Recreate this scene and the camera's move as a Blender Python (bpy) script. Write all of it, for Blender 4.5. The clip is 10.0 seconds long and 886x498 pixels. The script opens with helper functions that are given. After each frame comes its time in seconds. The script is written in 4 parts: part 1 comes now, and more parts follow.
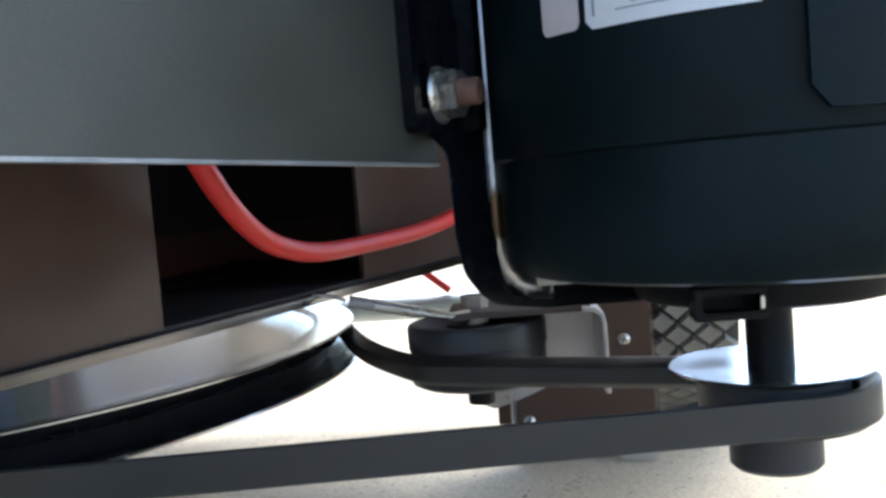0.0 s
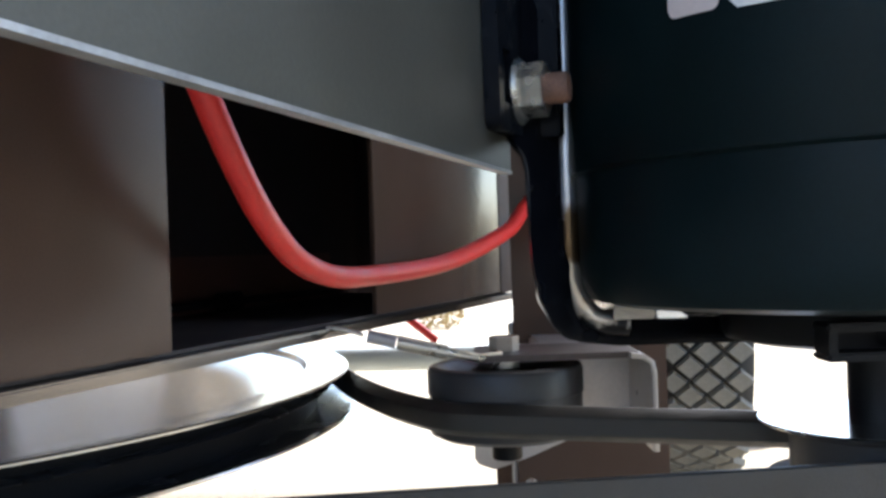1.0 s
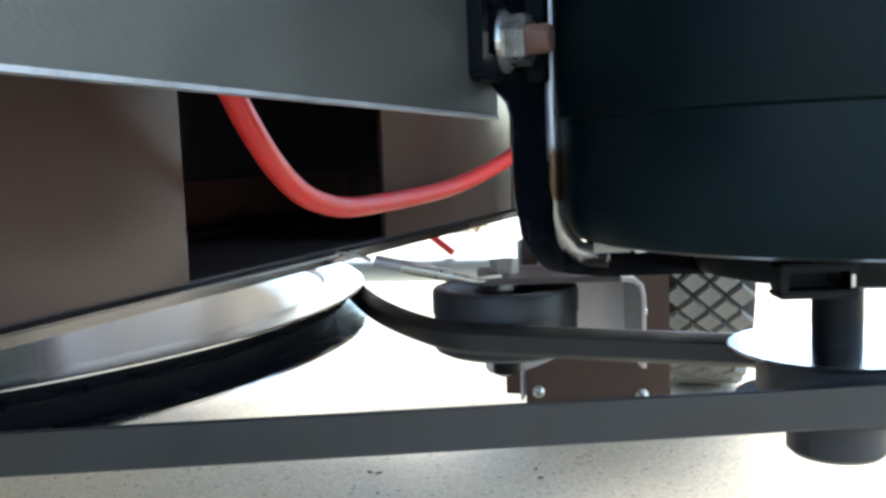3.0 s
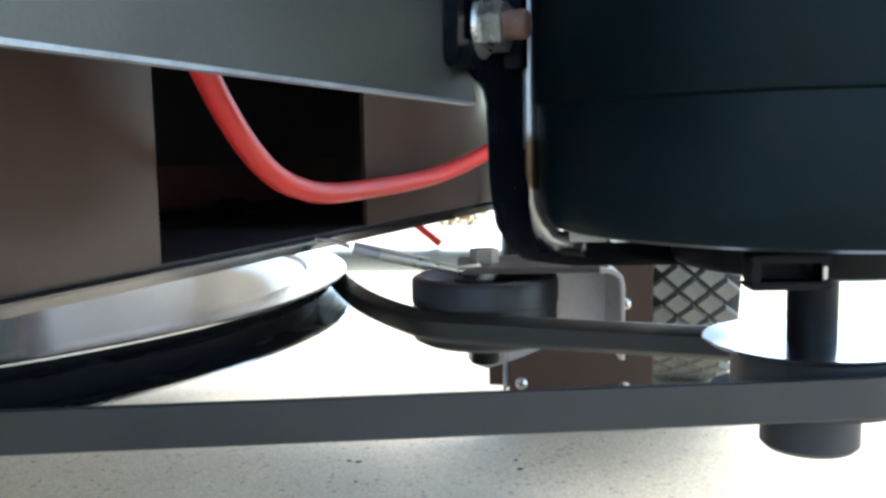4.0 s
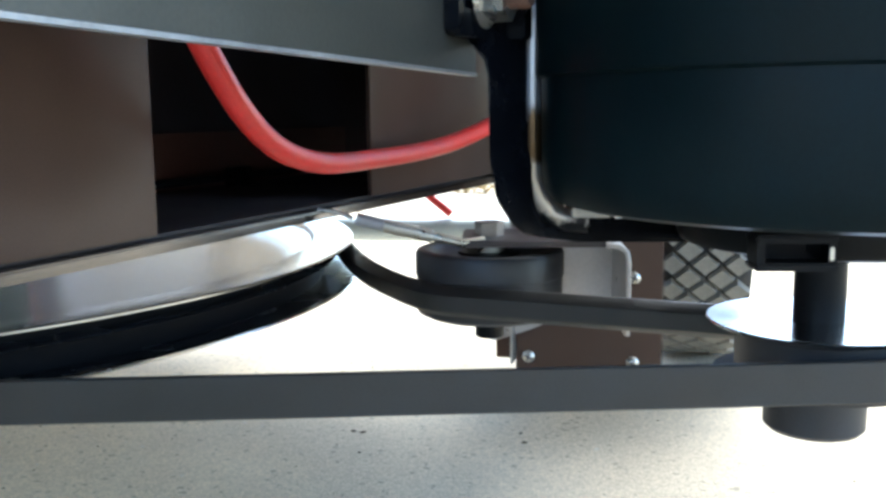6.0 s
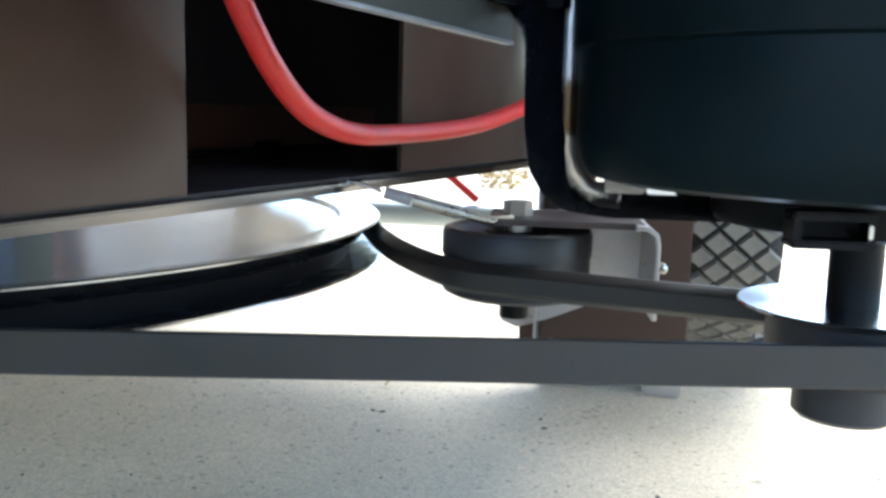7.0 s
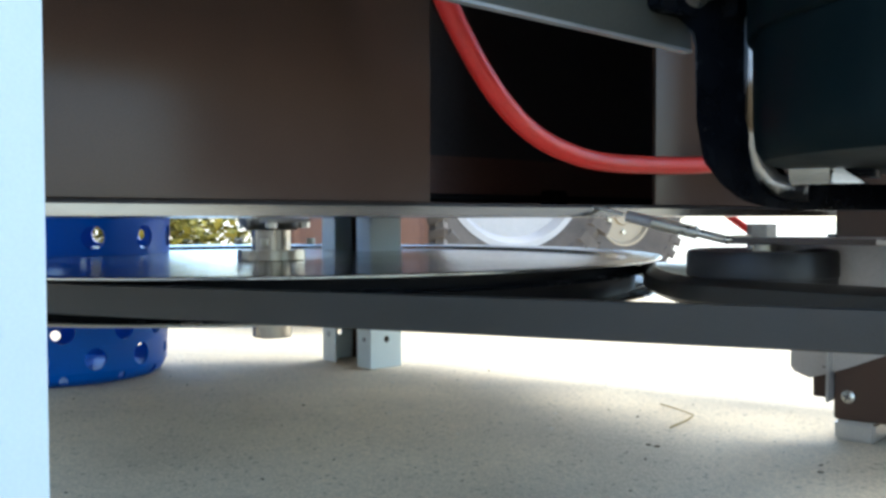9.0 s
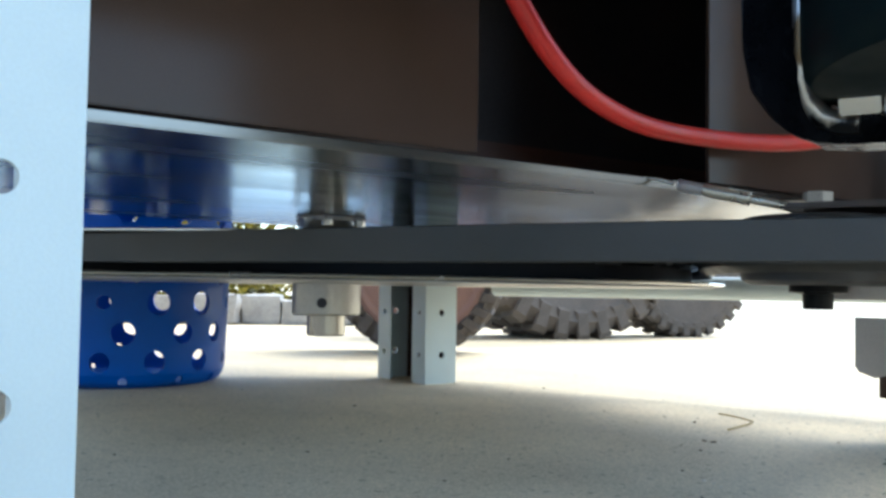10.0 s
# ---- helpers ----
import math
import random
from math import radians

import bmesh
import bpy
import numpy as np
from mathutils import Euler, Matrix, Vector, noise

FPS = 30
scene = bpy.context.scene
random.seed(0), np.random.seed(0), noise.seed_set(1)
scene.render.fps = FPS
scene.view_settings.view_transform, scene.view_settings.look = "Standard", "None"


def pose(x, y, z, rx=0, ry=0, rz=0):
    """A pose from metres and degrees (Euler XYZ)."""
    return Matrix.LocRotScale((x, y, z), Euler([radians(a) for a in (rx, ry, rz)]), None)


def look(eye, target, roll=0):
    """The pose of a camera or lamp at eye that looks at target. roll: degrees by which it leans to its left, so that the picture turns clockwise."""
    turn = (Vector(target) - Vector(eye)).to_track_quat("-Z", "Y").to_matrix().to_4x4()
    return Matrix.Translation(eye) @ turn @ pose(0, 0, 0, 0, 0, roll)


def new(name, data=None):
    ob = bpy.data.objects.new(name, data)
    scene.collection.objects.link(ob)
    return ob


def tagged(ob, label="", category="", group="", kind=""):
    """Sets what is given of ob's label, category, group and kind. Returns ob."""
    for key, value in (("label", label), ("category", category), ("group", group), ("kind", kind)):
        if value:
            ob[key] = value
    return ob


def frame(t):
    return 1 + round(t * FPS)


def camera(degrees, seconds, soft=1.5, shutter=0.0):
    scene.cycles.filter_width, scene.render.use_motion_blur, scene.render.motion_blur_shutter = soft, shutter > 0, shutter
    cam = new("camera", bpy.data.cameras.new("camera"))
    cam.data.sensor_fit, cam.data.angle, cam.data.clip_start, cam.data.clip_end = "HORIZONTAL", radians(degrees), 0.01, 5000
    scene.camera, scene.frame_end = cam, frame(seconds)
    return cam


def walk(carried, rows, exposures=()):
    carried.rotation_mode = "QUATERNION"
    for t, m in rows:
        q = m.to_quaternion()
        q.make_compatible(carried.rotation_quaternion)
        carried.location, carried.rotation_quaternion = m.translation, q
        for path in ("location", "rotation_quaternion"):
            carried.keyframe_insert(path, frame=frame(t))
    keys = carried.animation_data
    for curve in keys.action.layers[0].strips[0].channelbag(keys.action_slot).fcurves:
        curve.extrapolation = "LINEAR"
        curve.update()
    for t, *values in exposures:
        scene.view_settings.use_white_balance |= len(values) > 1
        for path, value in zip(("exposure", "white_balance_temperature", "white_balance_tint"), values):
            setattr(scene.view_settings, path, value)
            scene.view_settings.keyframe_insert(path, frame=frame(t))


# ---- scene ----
cam = camera(51.0, 10.0, soft=3.0)
PATH = [
    (0, (0.0718, -0.0610, 0.2370), (-0.0681, 1.9297, 0.1050), -4.70),
    (0.5, (0.0022, -0.0152, 0.2074), (-0.0198, 1.9837, 0.1468), -4.14),
    (1, (0.0140, -0.0026, 0.2178), (0.0208, 1.9974, 0.2199), -1.96),
    (1.5, (0.0172, -0.0108, 0.2291), (-0.0213, 1.9855, 0.1141), -2.24),
    (2, (0.0193, -0.0304, 0.2408), (-0.0559, 1.9595, 0.0550), -3.33),
    (2.5, (0.0258, -0.0332, 0.2386), (-0.0517, 1.9549, 0.0346), -2.86),
    (4, (0.0428, -0.0295, 0.2319), (-0.0266, 1.9561, 0.0026), -1.14),
    (4.5, (0.0436, -0.0305, 0.2331), (-0.0224, 1.9546, -0.0012), -1.18),
    (5, (0.0493, -0.0299, 0.2363), (-0.0418, 1.9509, -0.0245), -0.52),
    (5.5, (0.0515, -0.0249, 0.2375), (-0.0587, 1.9504, -0.0561), -0.68),
    (7, (0.0476, -0.0204, 0.2214), (-0.1086, 1.9503, -0.0818), 1.45),
    (7.5, (0.0631, -0.0443, 0.2172), (-0.3828, 1.8921, -0.0100), 2.27),
    (8, (0.0763, -0.0785, 0.1807), (-0.5515, 1.8025, -0.0792), 2.12),
    (8.5, (0.1296, -0.0605, 0.1917), (-0.7221, 1.7394, 0.0047), 1.12),
    (9, (0.1485, -0.0602, 0.1716), (-0.8143, 1.6917, 0.1082), -0.15),
    (9.5, (0.1501, -0.0551, 0.1341), (-0.8943, 1.6464, 0.2533), -0.40),
    (10, (0.1578, -0.0552, 0.1080), (-0.9258, 1.6235, 0.1966), 0.87),
]
walk(cam, [(t, look(eye, target, roll)) for t, eye, target, roll in PATH],
     [(0.0, 2.2, 5800, 8), (0.5, 2.5, 5850, 8), (1.0, 2.4, 6200, 11), (2.0, 2.78, 5700, 4), (2.5, 2.72, 5750, 4), (5.5, 2.72, 5700, 3), (7.0, 2.7, 5700, 4), (7.5, 2.45, 5750, 4), (8.0, 2.0, 5850, 2), (8.5, 2.15, 5800, 2), (9.0, 2.25, 5800, 2), (9.5, 1.85, 5700, 1), (10.0, 2.0, 5850, 1)])

# ---- world, sun ----
SUN_EL, SUN_AZ = 55, 20
world = bpy.data.worlds.new("world")
scene.world = world
world.use_nodes = True
wn = world.node_tree.nodes
sky = wn.new("ShaderNodeTexSky")
sky.sky_type = 'NISHITA'
sky.sun_disc = False
sky.sun_elevation = radians(SUN_EL)
sky.sun_rotation = radians(SUN_AZ)
world.node_tree.links.new(sky.outputs[0], wn["Background"].inputs[0])
wn["Background"].inputs[1].default_value = 0.15
sun = new("sun", bpy.data.lights.new("sun", 'SUN'))
sun.data.energy = 1.5
sun.data.angle = radians(40)
sun.data.color = (1.0, 0.95, 0.88)
sd = Vector((math.sin(radians(SUN_AZ)) * math.cos(radians(SUN_EL)),
             math.cos(radians(SUN_AZ)) * math.cos(radians(SUN_EL)), math.sin(radians(SUN_EL))))
sun.matrix_world = look(sd * 10, (0, 0, 0))


# ---- materials ----
def mat(name, base, rough=0.5, metal=0.0, var=0.15, scale=40.0, fine=400.0, bump=0.0, alt=None, coat=0.0, rvar=0.1, stretch=None, blend=0.4, ramp=(0.35, 0.68)):
    m = bpy.data.materials.new(name)
    m.use_nodes = True
    nt = m.node_tree
    b = nt.nodes["Principled BSDF"]
    tc = nt.nodes.new("ShaderNodeTexCoord")
    src = tc.outputs["Object"]
    if stretch:
        mp = nt.nodes.new("ShaderNodeMapping")
        mp.inputs["Scale"].default_value = stretch
        nt.links.new(src, mp.inputs[0])
        src = mp.outputs[0]
    n1 = nt.nodes.new("ShaderNodeTexNoise")
    n1.inputs["Scale"].default_value = scale
    n1.inputs["Detail"].default_value = 5
    n2 = nt.nodes.new("ShaderNodeTexNoise")
    n2.inputs["Scale"].default_value = fine
    n2.inputs["Detail"].default_value = 3
    nt.links.new(src, n1.inputs[0])
    nt.links.new(src, n2.inputs[0])
    mx = nt.nodes.new("ShaderNodeMix")
    mx.inputs[0].default_value = blend
    nt.links.new(n1.outputs[0], mx.inputs[2])
    nt.links.new(n2.outputs[0], mx.inputs[3])
    cr = nt.nodes.new("ShaderNodeValToRGB")
    c2 = alt or tuple(c * (1 + var) for c in base)
    c1 = tuple(c * (1 - var) for c in base)
    cr.color_ramp.elements[0].position, cr.color_ramp.elements[1].position = ramp
    cr.color_ramp.elements[0].color = (*c1, 1)
    cr.color_ramp.elements[1].color = (*[min(c, 1) for c in c2], 1)
    nt.links.new(mx.outputs[0], cr.inputs[0])
    nt.links.new(cr.outputs[0], b.inputs["Base Color"])
    mr = nt.nodes.new("ShaderNodeMapRange")
    mr.inputs[1].default_value, mr.inputs[2].default_value = 0.3, 0.7
    mr.inputs[3].default_value, mr.inputs[4].default_value = max(rough - rvar, 0.02), min(rough + rvar, 1)
    nt.links.new(n1.outputs[0], mr.inputs[0])
    nt.links.new(mr.outputs[0], b.inputs["Roughness"])
    b.inputs["Metallic"].default_value = metal
    b.inputs["Coat Weight"].default_value = coat
    if bump:
        bp = nt.nodes.new("ShaderNodeBump")
        bp.inputs["Strength"].default_value = bump
        bp.inputs["Distance"].default_value = 0.0006
        nt.links.new(n2.outputs[0], bp.inputs["Height"])
        nt.links.new(bp.outputs[0], b.inputs["Normal"])
    return m


BRONZE = mat("bronze_paint", (0.076, 0.048, 0.036), 0.2, 0.0, 0.12, 14, 1100, 0.04, rvar=0.02)
GREY_STEEL = mat("grey_steel", (0.08, 0.078, 0.064), 0.42, 0.3, 0.12, 14, 700, 0.12)
BLACK_PAINT = mat("black_paint", (0.012, 0.013, 0.016), 0.25, 0.0, 0.3, 20, 600, 0.05)
BLACK_WORN = mat("black_paint_worn", (0.0025, 0.0027, 0.0034), 0.42, 0.0, 0.3, 30, 500, 0.1)
ALU = mat("aluminium", (0.72, 0.70, 0.66), 0.22, 1.0, 0.08, 20, 300, 0.08)
ALU_TURNED = mat("turned_aluminium", (0.52, 0.52, 0.51), 0.2, 1.0, 0.05, 6, 500, 0.02, rvar=0.02)
ALU_DULL = mat("aluminium_dull", (0.5, 0.48, 0.45), 0.4, 0.8, 0.12, 25, 500, 0.1)
ZINC = mat("zinc", (0.62, 0.60, 0.54), 0.3, 0.9, 0.15, 80, 900, 0.1)
RUST = mat("rust", (0.16, 0.08, 0.05), 0.8, 0.1, 0.4, 120, 900, 0.4)
RUBBER = mat("belt_rubber", (0.021, 0.0192, 0.0162), 0.45, 0.0, 0.2, 60, 1200, 0.2)
PLASTIC_BLACK = mat("black_plastic", (0.02, 0.02, 0.022), 0.45, 0.0, 0.2, 50, 900, 0.15)
RED = mat("red_insulation", (0.72, 0.035, 0.028), 0.42, 0.0, 0.1, 60, 600, 0.06)
WHITE_PAINT = mat("white_powder_coat", (0.6, 0.69, 0.71), 0.4, 0.0, 0.05, 20, 900, 0.08)
CONCRETE = mat("concrete", (0.63, 0.52, 0.36), 0.85, 0.0, 0.22, 5, 700, 0.25, blend=0.55, ramp=(0.4, 0.6))


def add_grains(m):
    """Sand grains of many tones, and a few dark ones, over the concrete."""
    nt = m.node_tree
    bs = nt.nodes["Principled BSDF"]
    src = bs.inputs["Base Color"].links[0].from_socket
    tc = nt.nodes.new("ShaderNodeTexCoord")
    out = src
    for scale, lo, hi, dark, light in ((520, 0.2, 0.8, 0.89, 1.09), (330, 0.012, 0.035, 0.62, 1.0)):
        v = nt.nodes.new("ShaderNodeTexVoronoi")
        v.inputs["Scale"].default_value = scale
        nt.links.new(tc.outputs["Object"], v.inputs["Vector"])
        sep = nt.nodes.new("ShaderNodeSeparateColor")
        nt.links.new(v.outputs["Color"], sep.inputs[0])
        mr = nt.nodes.new("ShaderNodeMapRange")
        for k, val in zip((1, 2, 3, 4), (lo, hi, dark, light)):
            mr.inputs[k].default_value = val
        nt.links.new(sep.outputs[0], mr.inputs[0])
        mul = nt.nodes.new("ShaderNodeVectorMath")
        mul.operation = 'SCALE'
        nt.links.new(out, mul.inputs[0])
        nt.links.new(mr.outputs[0], mul.inputs["Scale"])
        out = mul.outputs[0]
    nt.links.new(out, bs.inputs["Base Color"])


add_grains(CONCRETE)


def worn_edge_paint():
    """Paint on the strap's edge: bare metal above, rust below it, pale bare metal on the bend, then black."""
    m = bpy.data.materials.new("worn_edge_paint")
    m.use_nodes = True
    nt = m.node_tree
    bs = nt.nodes["Principled BSDF"]
    tc = nt.nodes.new("ShaderNodeTexCoord")
    sep = nt.nodes.new("ShaderNodeSeparateXYZ")
    nt.links.new(tc.outputs["Object"], sep.inputs[0])
    n = nt.nodes.new("ShaderNodeTexNoise")
    n.inputs["Scale"].default_value = 160
    n.inputs["Detail"].default_value = 4
    nt.links.new(tc.outputs["Object"], n.inputs[0])
    ad = nt.nodes.new("ShaderNodeMath")
    ad.operation = 'MULTIPLY_ADD'
    ad.inputs[1].default_value = 0.016
    nt.links.new(n.outputs[0], ad.inputs[0])
    nt.links.new(sep.outputs[2], ad.inputs[2])
    mr = nt.nodes.new("ShaderNodeMapRange")
    mr.inputs[1].default_value, mr.inputs[2].default_value = 0.188, 0.268
    nt.links.new(ad.outputs[0], mr.inputs[0])
    cr = nt.nodes.new("ShaderNodeValToRGB")
    e = cr.color_ramp.elements
    e[0].position, e[0].color = 0.0, (0.012, 0.012, 0.014, 1)
    e[1].position, e[1].color = 1.0, (0.4, 0.41, 0.43, 1)
    for p, c in ((0.06, (0.012, 0.012, 0.014)), (0.1, (0.45, 0.42, 0.38)), (0.36, (0.42, 0.38, 0.32)), (0.41, (0.09, 0.055, 0.025)), (0.62, (0.1, 0.065, 0.035)), (0.7, (0.36, 0.36, 0.37))):
        k = e.new(p)
        k.color = (*c, 1)
    nt.links.new(mr.outputs[0], cr.inputs[0])
    nt.links.new(cr.outputs[0], bs.inputs["Base Color"])
    bs.inputs["Roughness"].default_value = 0.28
    bs.inputs["Metallic"].default_value = 0.85
    return m


WORN_EDGE = worn_edge_paint()
# Near-black colour that paints the shade inside the beam.
INTERIOR_SHADE = mat("interior_shade", (0.035, 0.027, 0.03), 0.6, 0.0, 0.3, 15, 300, 0.1)
BLUE = mat("blue_plastic", (0.001, 0.09, 0.46), 0.4, 0.0, 0.1, 15, 500, 0.03)
TYRE = mat("tyre_rubber", (0.02, 0.019, 0.017), 0.8, 0.0, 0.3, 30, 400, 0.3)
TYRE_DUSTY = mat("dusty_tyre_rubber", (0.1, 0.085, 0.075), 0.9, 0.0, 0.3, 20, 300, 0.3)
HUB = mat("hub_metal", (0.42, 0.41, 0.42), 0.5, 0.4, 0.12, 12, 300, 0.1)
STONE = mat("stone", (0.4, 0.38, 0.36), 0.9, 0.0, 0.25, 12, 120, 0.5)
LEAF = mat("leaf", (0.1, 0.12, 0.02), 0.7, 0.0, 0.4, 8, 60, 0.0, alt=(0.5, 0.4, 0.05))
STEEL = mat("bare_steel", (0.42, 0.38, 0.33), 0.28, 0.9, 0.15, 60, 700, 0.1, stretch=(1, 1, 0.1))
BOLT_STEEL = mat("bolt_steel", (0.3, 0.26, 0.22), 0.4, 0.7, 0.2, 60, 700, 0.1)
STEEL_DARK = mat("dark_steel", (0.4, 0.4, 0.4), 0.45, 0.6, 0.2, 60, 700, 0.1)
ALU_PLATE = mat("aluminium_plate", (0.24, 0.225, 0.21), 0.22, 1.0, 0.1, 12, 300, 0.05, stretch=(1, 0.15, 1))
MOTOR_BLACK = mat("motor_black", (0.0022, 0.0075, 0.0088), 0.42, 0.0, 0.3, 18, 700, 0.08)
MOUNT_BLACK = mat("mount_black", (0.004, 0.0045, 0.006), 0.24, 0.0, 0.3, 60, 700, 0.12, rvar=0.06)
for dull, level in ((MOTOR_BLACK, 0.14), (BLACK_WORN, 0.16), (RUBBER, 0.5), (BRONZE, 0.2), (BLUE, 0.25), (MOUNT_BLACK, 0.14)):
    dull.node_tree.nodes["Principled BSDF"].inputs["Specular IOR Level"].default_value = level
GROOVE_BLACK = mat("groove_black", (0.006, 0.006, 0.007), 0.55, 0.0, 0.3, 20, 600)
GROOVE_BLACK.node_tree.nodes["Principled BSDF"].inputs["Specular IOR Level"].default_value = 0.1
CREAM = mat("cream_chip", (0.62, 0.56, 0.47), 0.6, 0.0, 0.2, 90, 700)
# Grey arm metal, with the beam's dark brown reflection put into its colour.
ARM_REFLECTED = mat("arm_reflected_brown", (0.07, 0.052, 0.046), 0.45, 0.2, 0.12, 25, 500, 0.08)
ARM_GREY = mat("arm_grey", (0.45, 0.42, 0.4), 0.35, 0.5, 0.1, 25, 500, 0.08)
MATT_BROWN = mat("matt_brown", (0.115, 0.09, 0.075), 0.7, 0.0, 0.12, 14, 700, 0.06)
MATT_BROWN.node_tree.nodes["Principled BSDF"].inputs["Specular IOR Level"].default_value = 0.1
INNER_BROWN = mat("inner_brown", (0.1, 0.045, 0.032), 0.4, 0.0, 0.2, 15, 300, 0.1)
HUB_TAN = mat("hub_tan", (0.36, 0.3, 0.22), 0.5, 0.2, 0.15, 12, 300, 0.1)
BROWN_RIM = mat("brown_rim", (0.3, 0.17, 0.13), 0.6, 0.1, 0.15, 12, 300, 0.1)
TREAD = mat("dusty_tread", (0.2, 0.19, 0.16), 0.85, 0.0, 0.25, 40, 500, 0.3)
CEIL = mat("ceiling_paint", (0.75, 0.74, 0.72), 0.9, 0.0, 0.05, 3, 80, 0.1)
WALL = mat("wall_paint", (0.66, 0.66, 0.65), 0.9, 0.0, 0.06, 3, 80, 0.1)
INK_GREY = mat("ink_grey", (0.25, 0.25, 0.26), 0.6)
LABEL = mat("label_paper", (0.62, 0.6, 0.58), 0.5, 0.0, 0.05, 30, 500)
LABEL_PINK = mat("label_pink", (0.55, 0.46, 0.43), 0.5, 0.0, 0.05, 30, 500)
INK = mat("ink", (0.05, 0.05, 0.06), 0.6)
STRAW = mat("straw", (0.36, 0.26, 0.1), 0.8, 0.0, 0.3, 80, 400)
DIRT = mat("dirt", (0.06, 0.045, 0.03), 0.9, 0.0, 0.4, 80, 400)


# ---- mesh helpers ----
def part(name, bm, material, parent=None, label="", smooth=0):
    me = bpy.data.meshes.new(name)
    bmesh.ops.recalc_face_normals(bm, faces=bm.faces)
    if smooth:
        lim = radians(smooth)
        for f in bm.faces:
            f.smooth = True
        for e in bm.edges:
            if len(e.link_faces) != 2 or e.calc_face_angle(0) > lim:
                e.smooth = False
    bm.to_mesh(me)
    bm.free()
    me.materials.append(material)
    ob = new(name, me)
    if parent:
        ob.parent = parent
    if label:
        tagged(ob, label)
    return ob


def thing(name, label, category, group="", kind="", m=None):
    ob = new(name)
    ob.empty_display_size = 0.02
    if m is not None:
        ob.matrix_world = m
    return tagged(ob, label, category, group, kind)


def box(bm, x0, x1, y0, y1, z0, z1, bevel=0.0, m=None):
    vs = [bm.verts.new((x, y, z)) for z in (z0, z1) for y in (y0, y1) for x in (x0, x1)]
    fs = [bm.faces.new([vs[i] for i in q]) for q in ((0, 1, 3, 2), (4, 6, 7, 5), (0, 4, 5, 1), (2, 3, 7, 6), (0, 2, 6, 4), (1, 5, 7, 3))]
    if bevel:
        es = list({e for f in fs for e in f.edges})
        r = bmesh.ops.bevel(bm, geom=es, offset=bevel, segments=2, affect='EDGES')
        vs = list({v for f in r["faces"] for v in f.verts} | {v for v in vs if v.is_valid})
    if m is not None:
        bmesh.ops.transform(bm, matrix=m, verts=[v for v in vs if v.is_valid])
    return bm


def lathe(bm, profile, seg=48, m=None, cx=0.0, cy=0.0):
    """Turns (radius, z) pairs round the z axis."""
    rings = []
    made = []
    for r, z in profile:
        if r < 1e-6:
            v = bm.verts.new((cx, cy, z))
            rings.append([v])
            made.append(v)
        else:
            ring = [bm.verts.new((cx + r * math.cos(2 * math.pi * i / seg), cy + r * math.sin(2 * math.pi * i / seg), z)) for i in range(seg)]
            rings.append(ring)
            made += ring
    for a, b in zip(rings, rings[1:]):
        for i in range(seg):
            j = (i + 1) % seg
            if len(a) == 1 and len(b) > 1:
                bm.faces.new((a[0], b[i], b[j]))
            elif len(b) == 1 and len(a) > 1:
                bm.faces.new((a[i], a[j], b[0]))
            elif len(a) > 1:
                bm.faces.new((a[i], a[j], b[j], b[i]))
    if m is not None:
        bmesh.ops.transform(bm, matrix=m, verts=made)
    return bm


def prism(bm, poly, z0, z1, m=None):
    lo = [bm.verts.new((x, y, z0)) for x, y in poly]
    hi = [bm.verts.new((x, y, z1)) for x, y in poly]
    n = len(poly)
    bm.faces.new(lo[::-1])
    bm.faces.new(hi)
    for i in range(n):
        bm.faces.new((lo[i], lo[(i + 1) % n], hi[(i + 1) % n], hi[i]))
    if m is not None:
        bmesh.ops.transform(bm, matrix=m, verts=lo + hi)
    return bm


def smooth_path(pts, n=12):
    out = []
    P = [Vector(p) for p in pts]
    for i in range(len(P) - 1):
        p0, p1, p2, p3 = P[max(i - 1, 0)], P[i], P[i + 1], P[min(i + 2, len(P) - 1)]
        for k in range(n):
            t = k / n
            out.append(0.5 * (2 * p1 + (p2 - p0) * t + (2 * p0 - 5 * p1 + 4 * p2 - p3) * t * t + (3 * p1 - p0 - 3 * p2 + p3) * t ** 3))
    out.append(P[-1])
    return out


def tube(bm, path, r, seg=16, caps=True):
    path = [Vector(p) for p in path]
    rings = []
    up = Vector((0, 0, 1))
    for i, p in enumerate(path):
        d = (path[min(i + 1, len(path) - 1)] - path[max(i - 1, 0)]).normalized()
        if i == 0:
            side = d.orthogonal().normalized()
        side = (side - d * side.dot(d)).normalized()
        oth = d.cross(side)
        rr = r[i] if isinstance(r, list) else r
        rings.append([bm.verts.new(p + rr * (math.cos(2 * math.pi * k / seg) * side + math.sin(2 * math.pi * k / seg) * oth)) for k in range(seg)])
    for a, b in zip(rings, rings[1:]):
        for k in range(seg):
            bm.faces.new((a[k], a[(k + 1) % seg], b[(k + 1) % seg], b[k]))
    if caps:
        bm.faces.new(rings[0][::-1])
        bm.faces.new(rings[-1])
    return bm


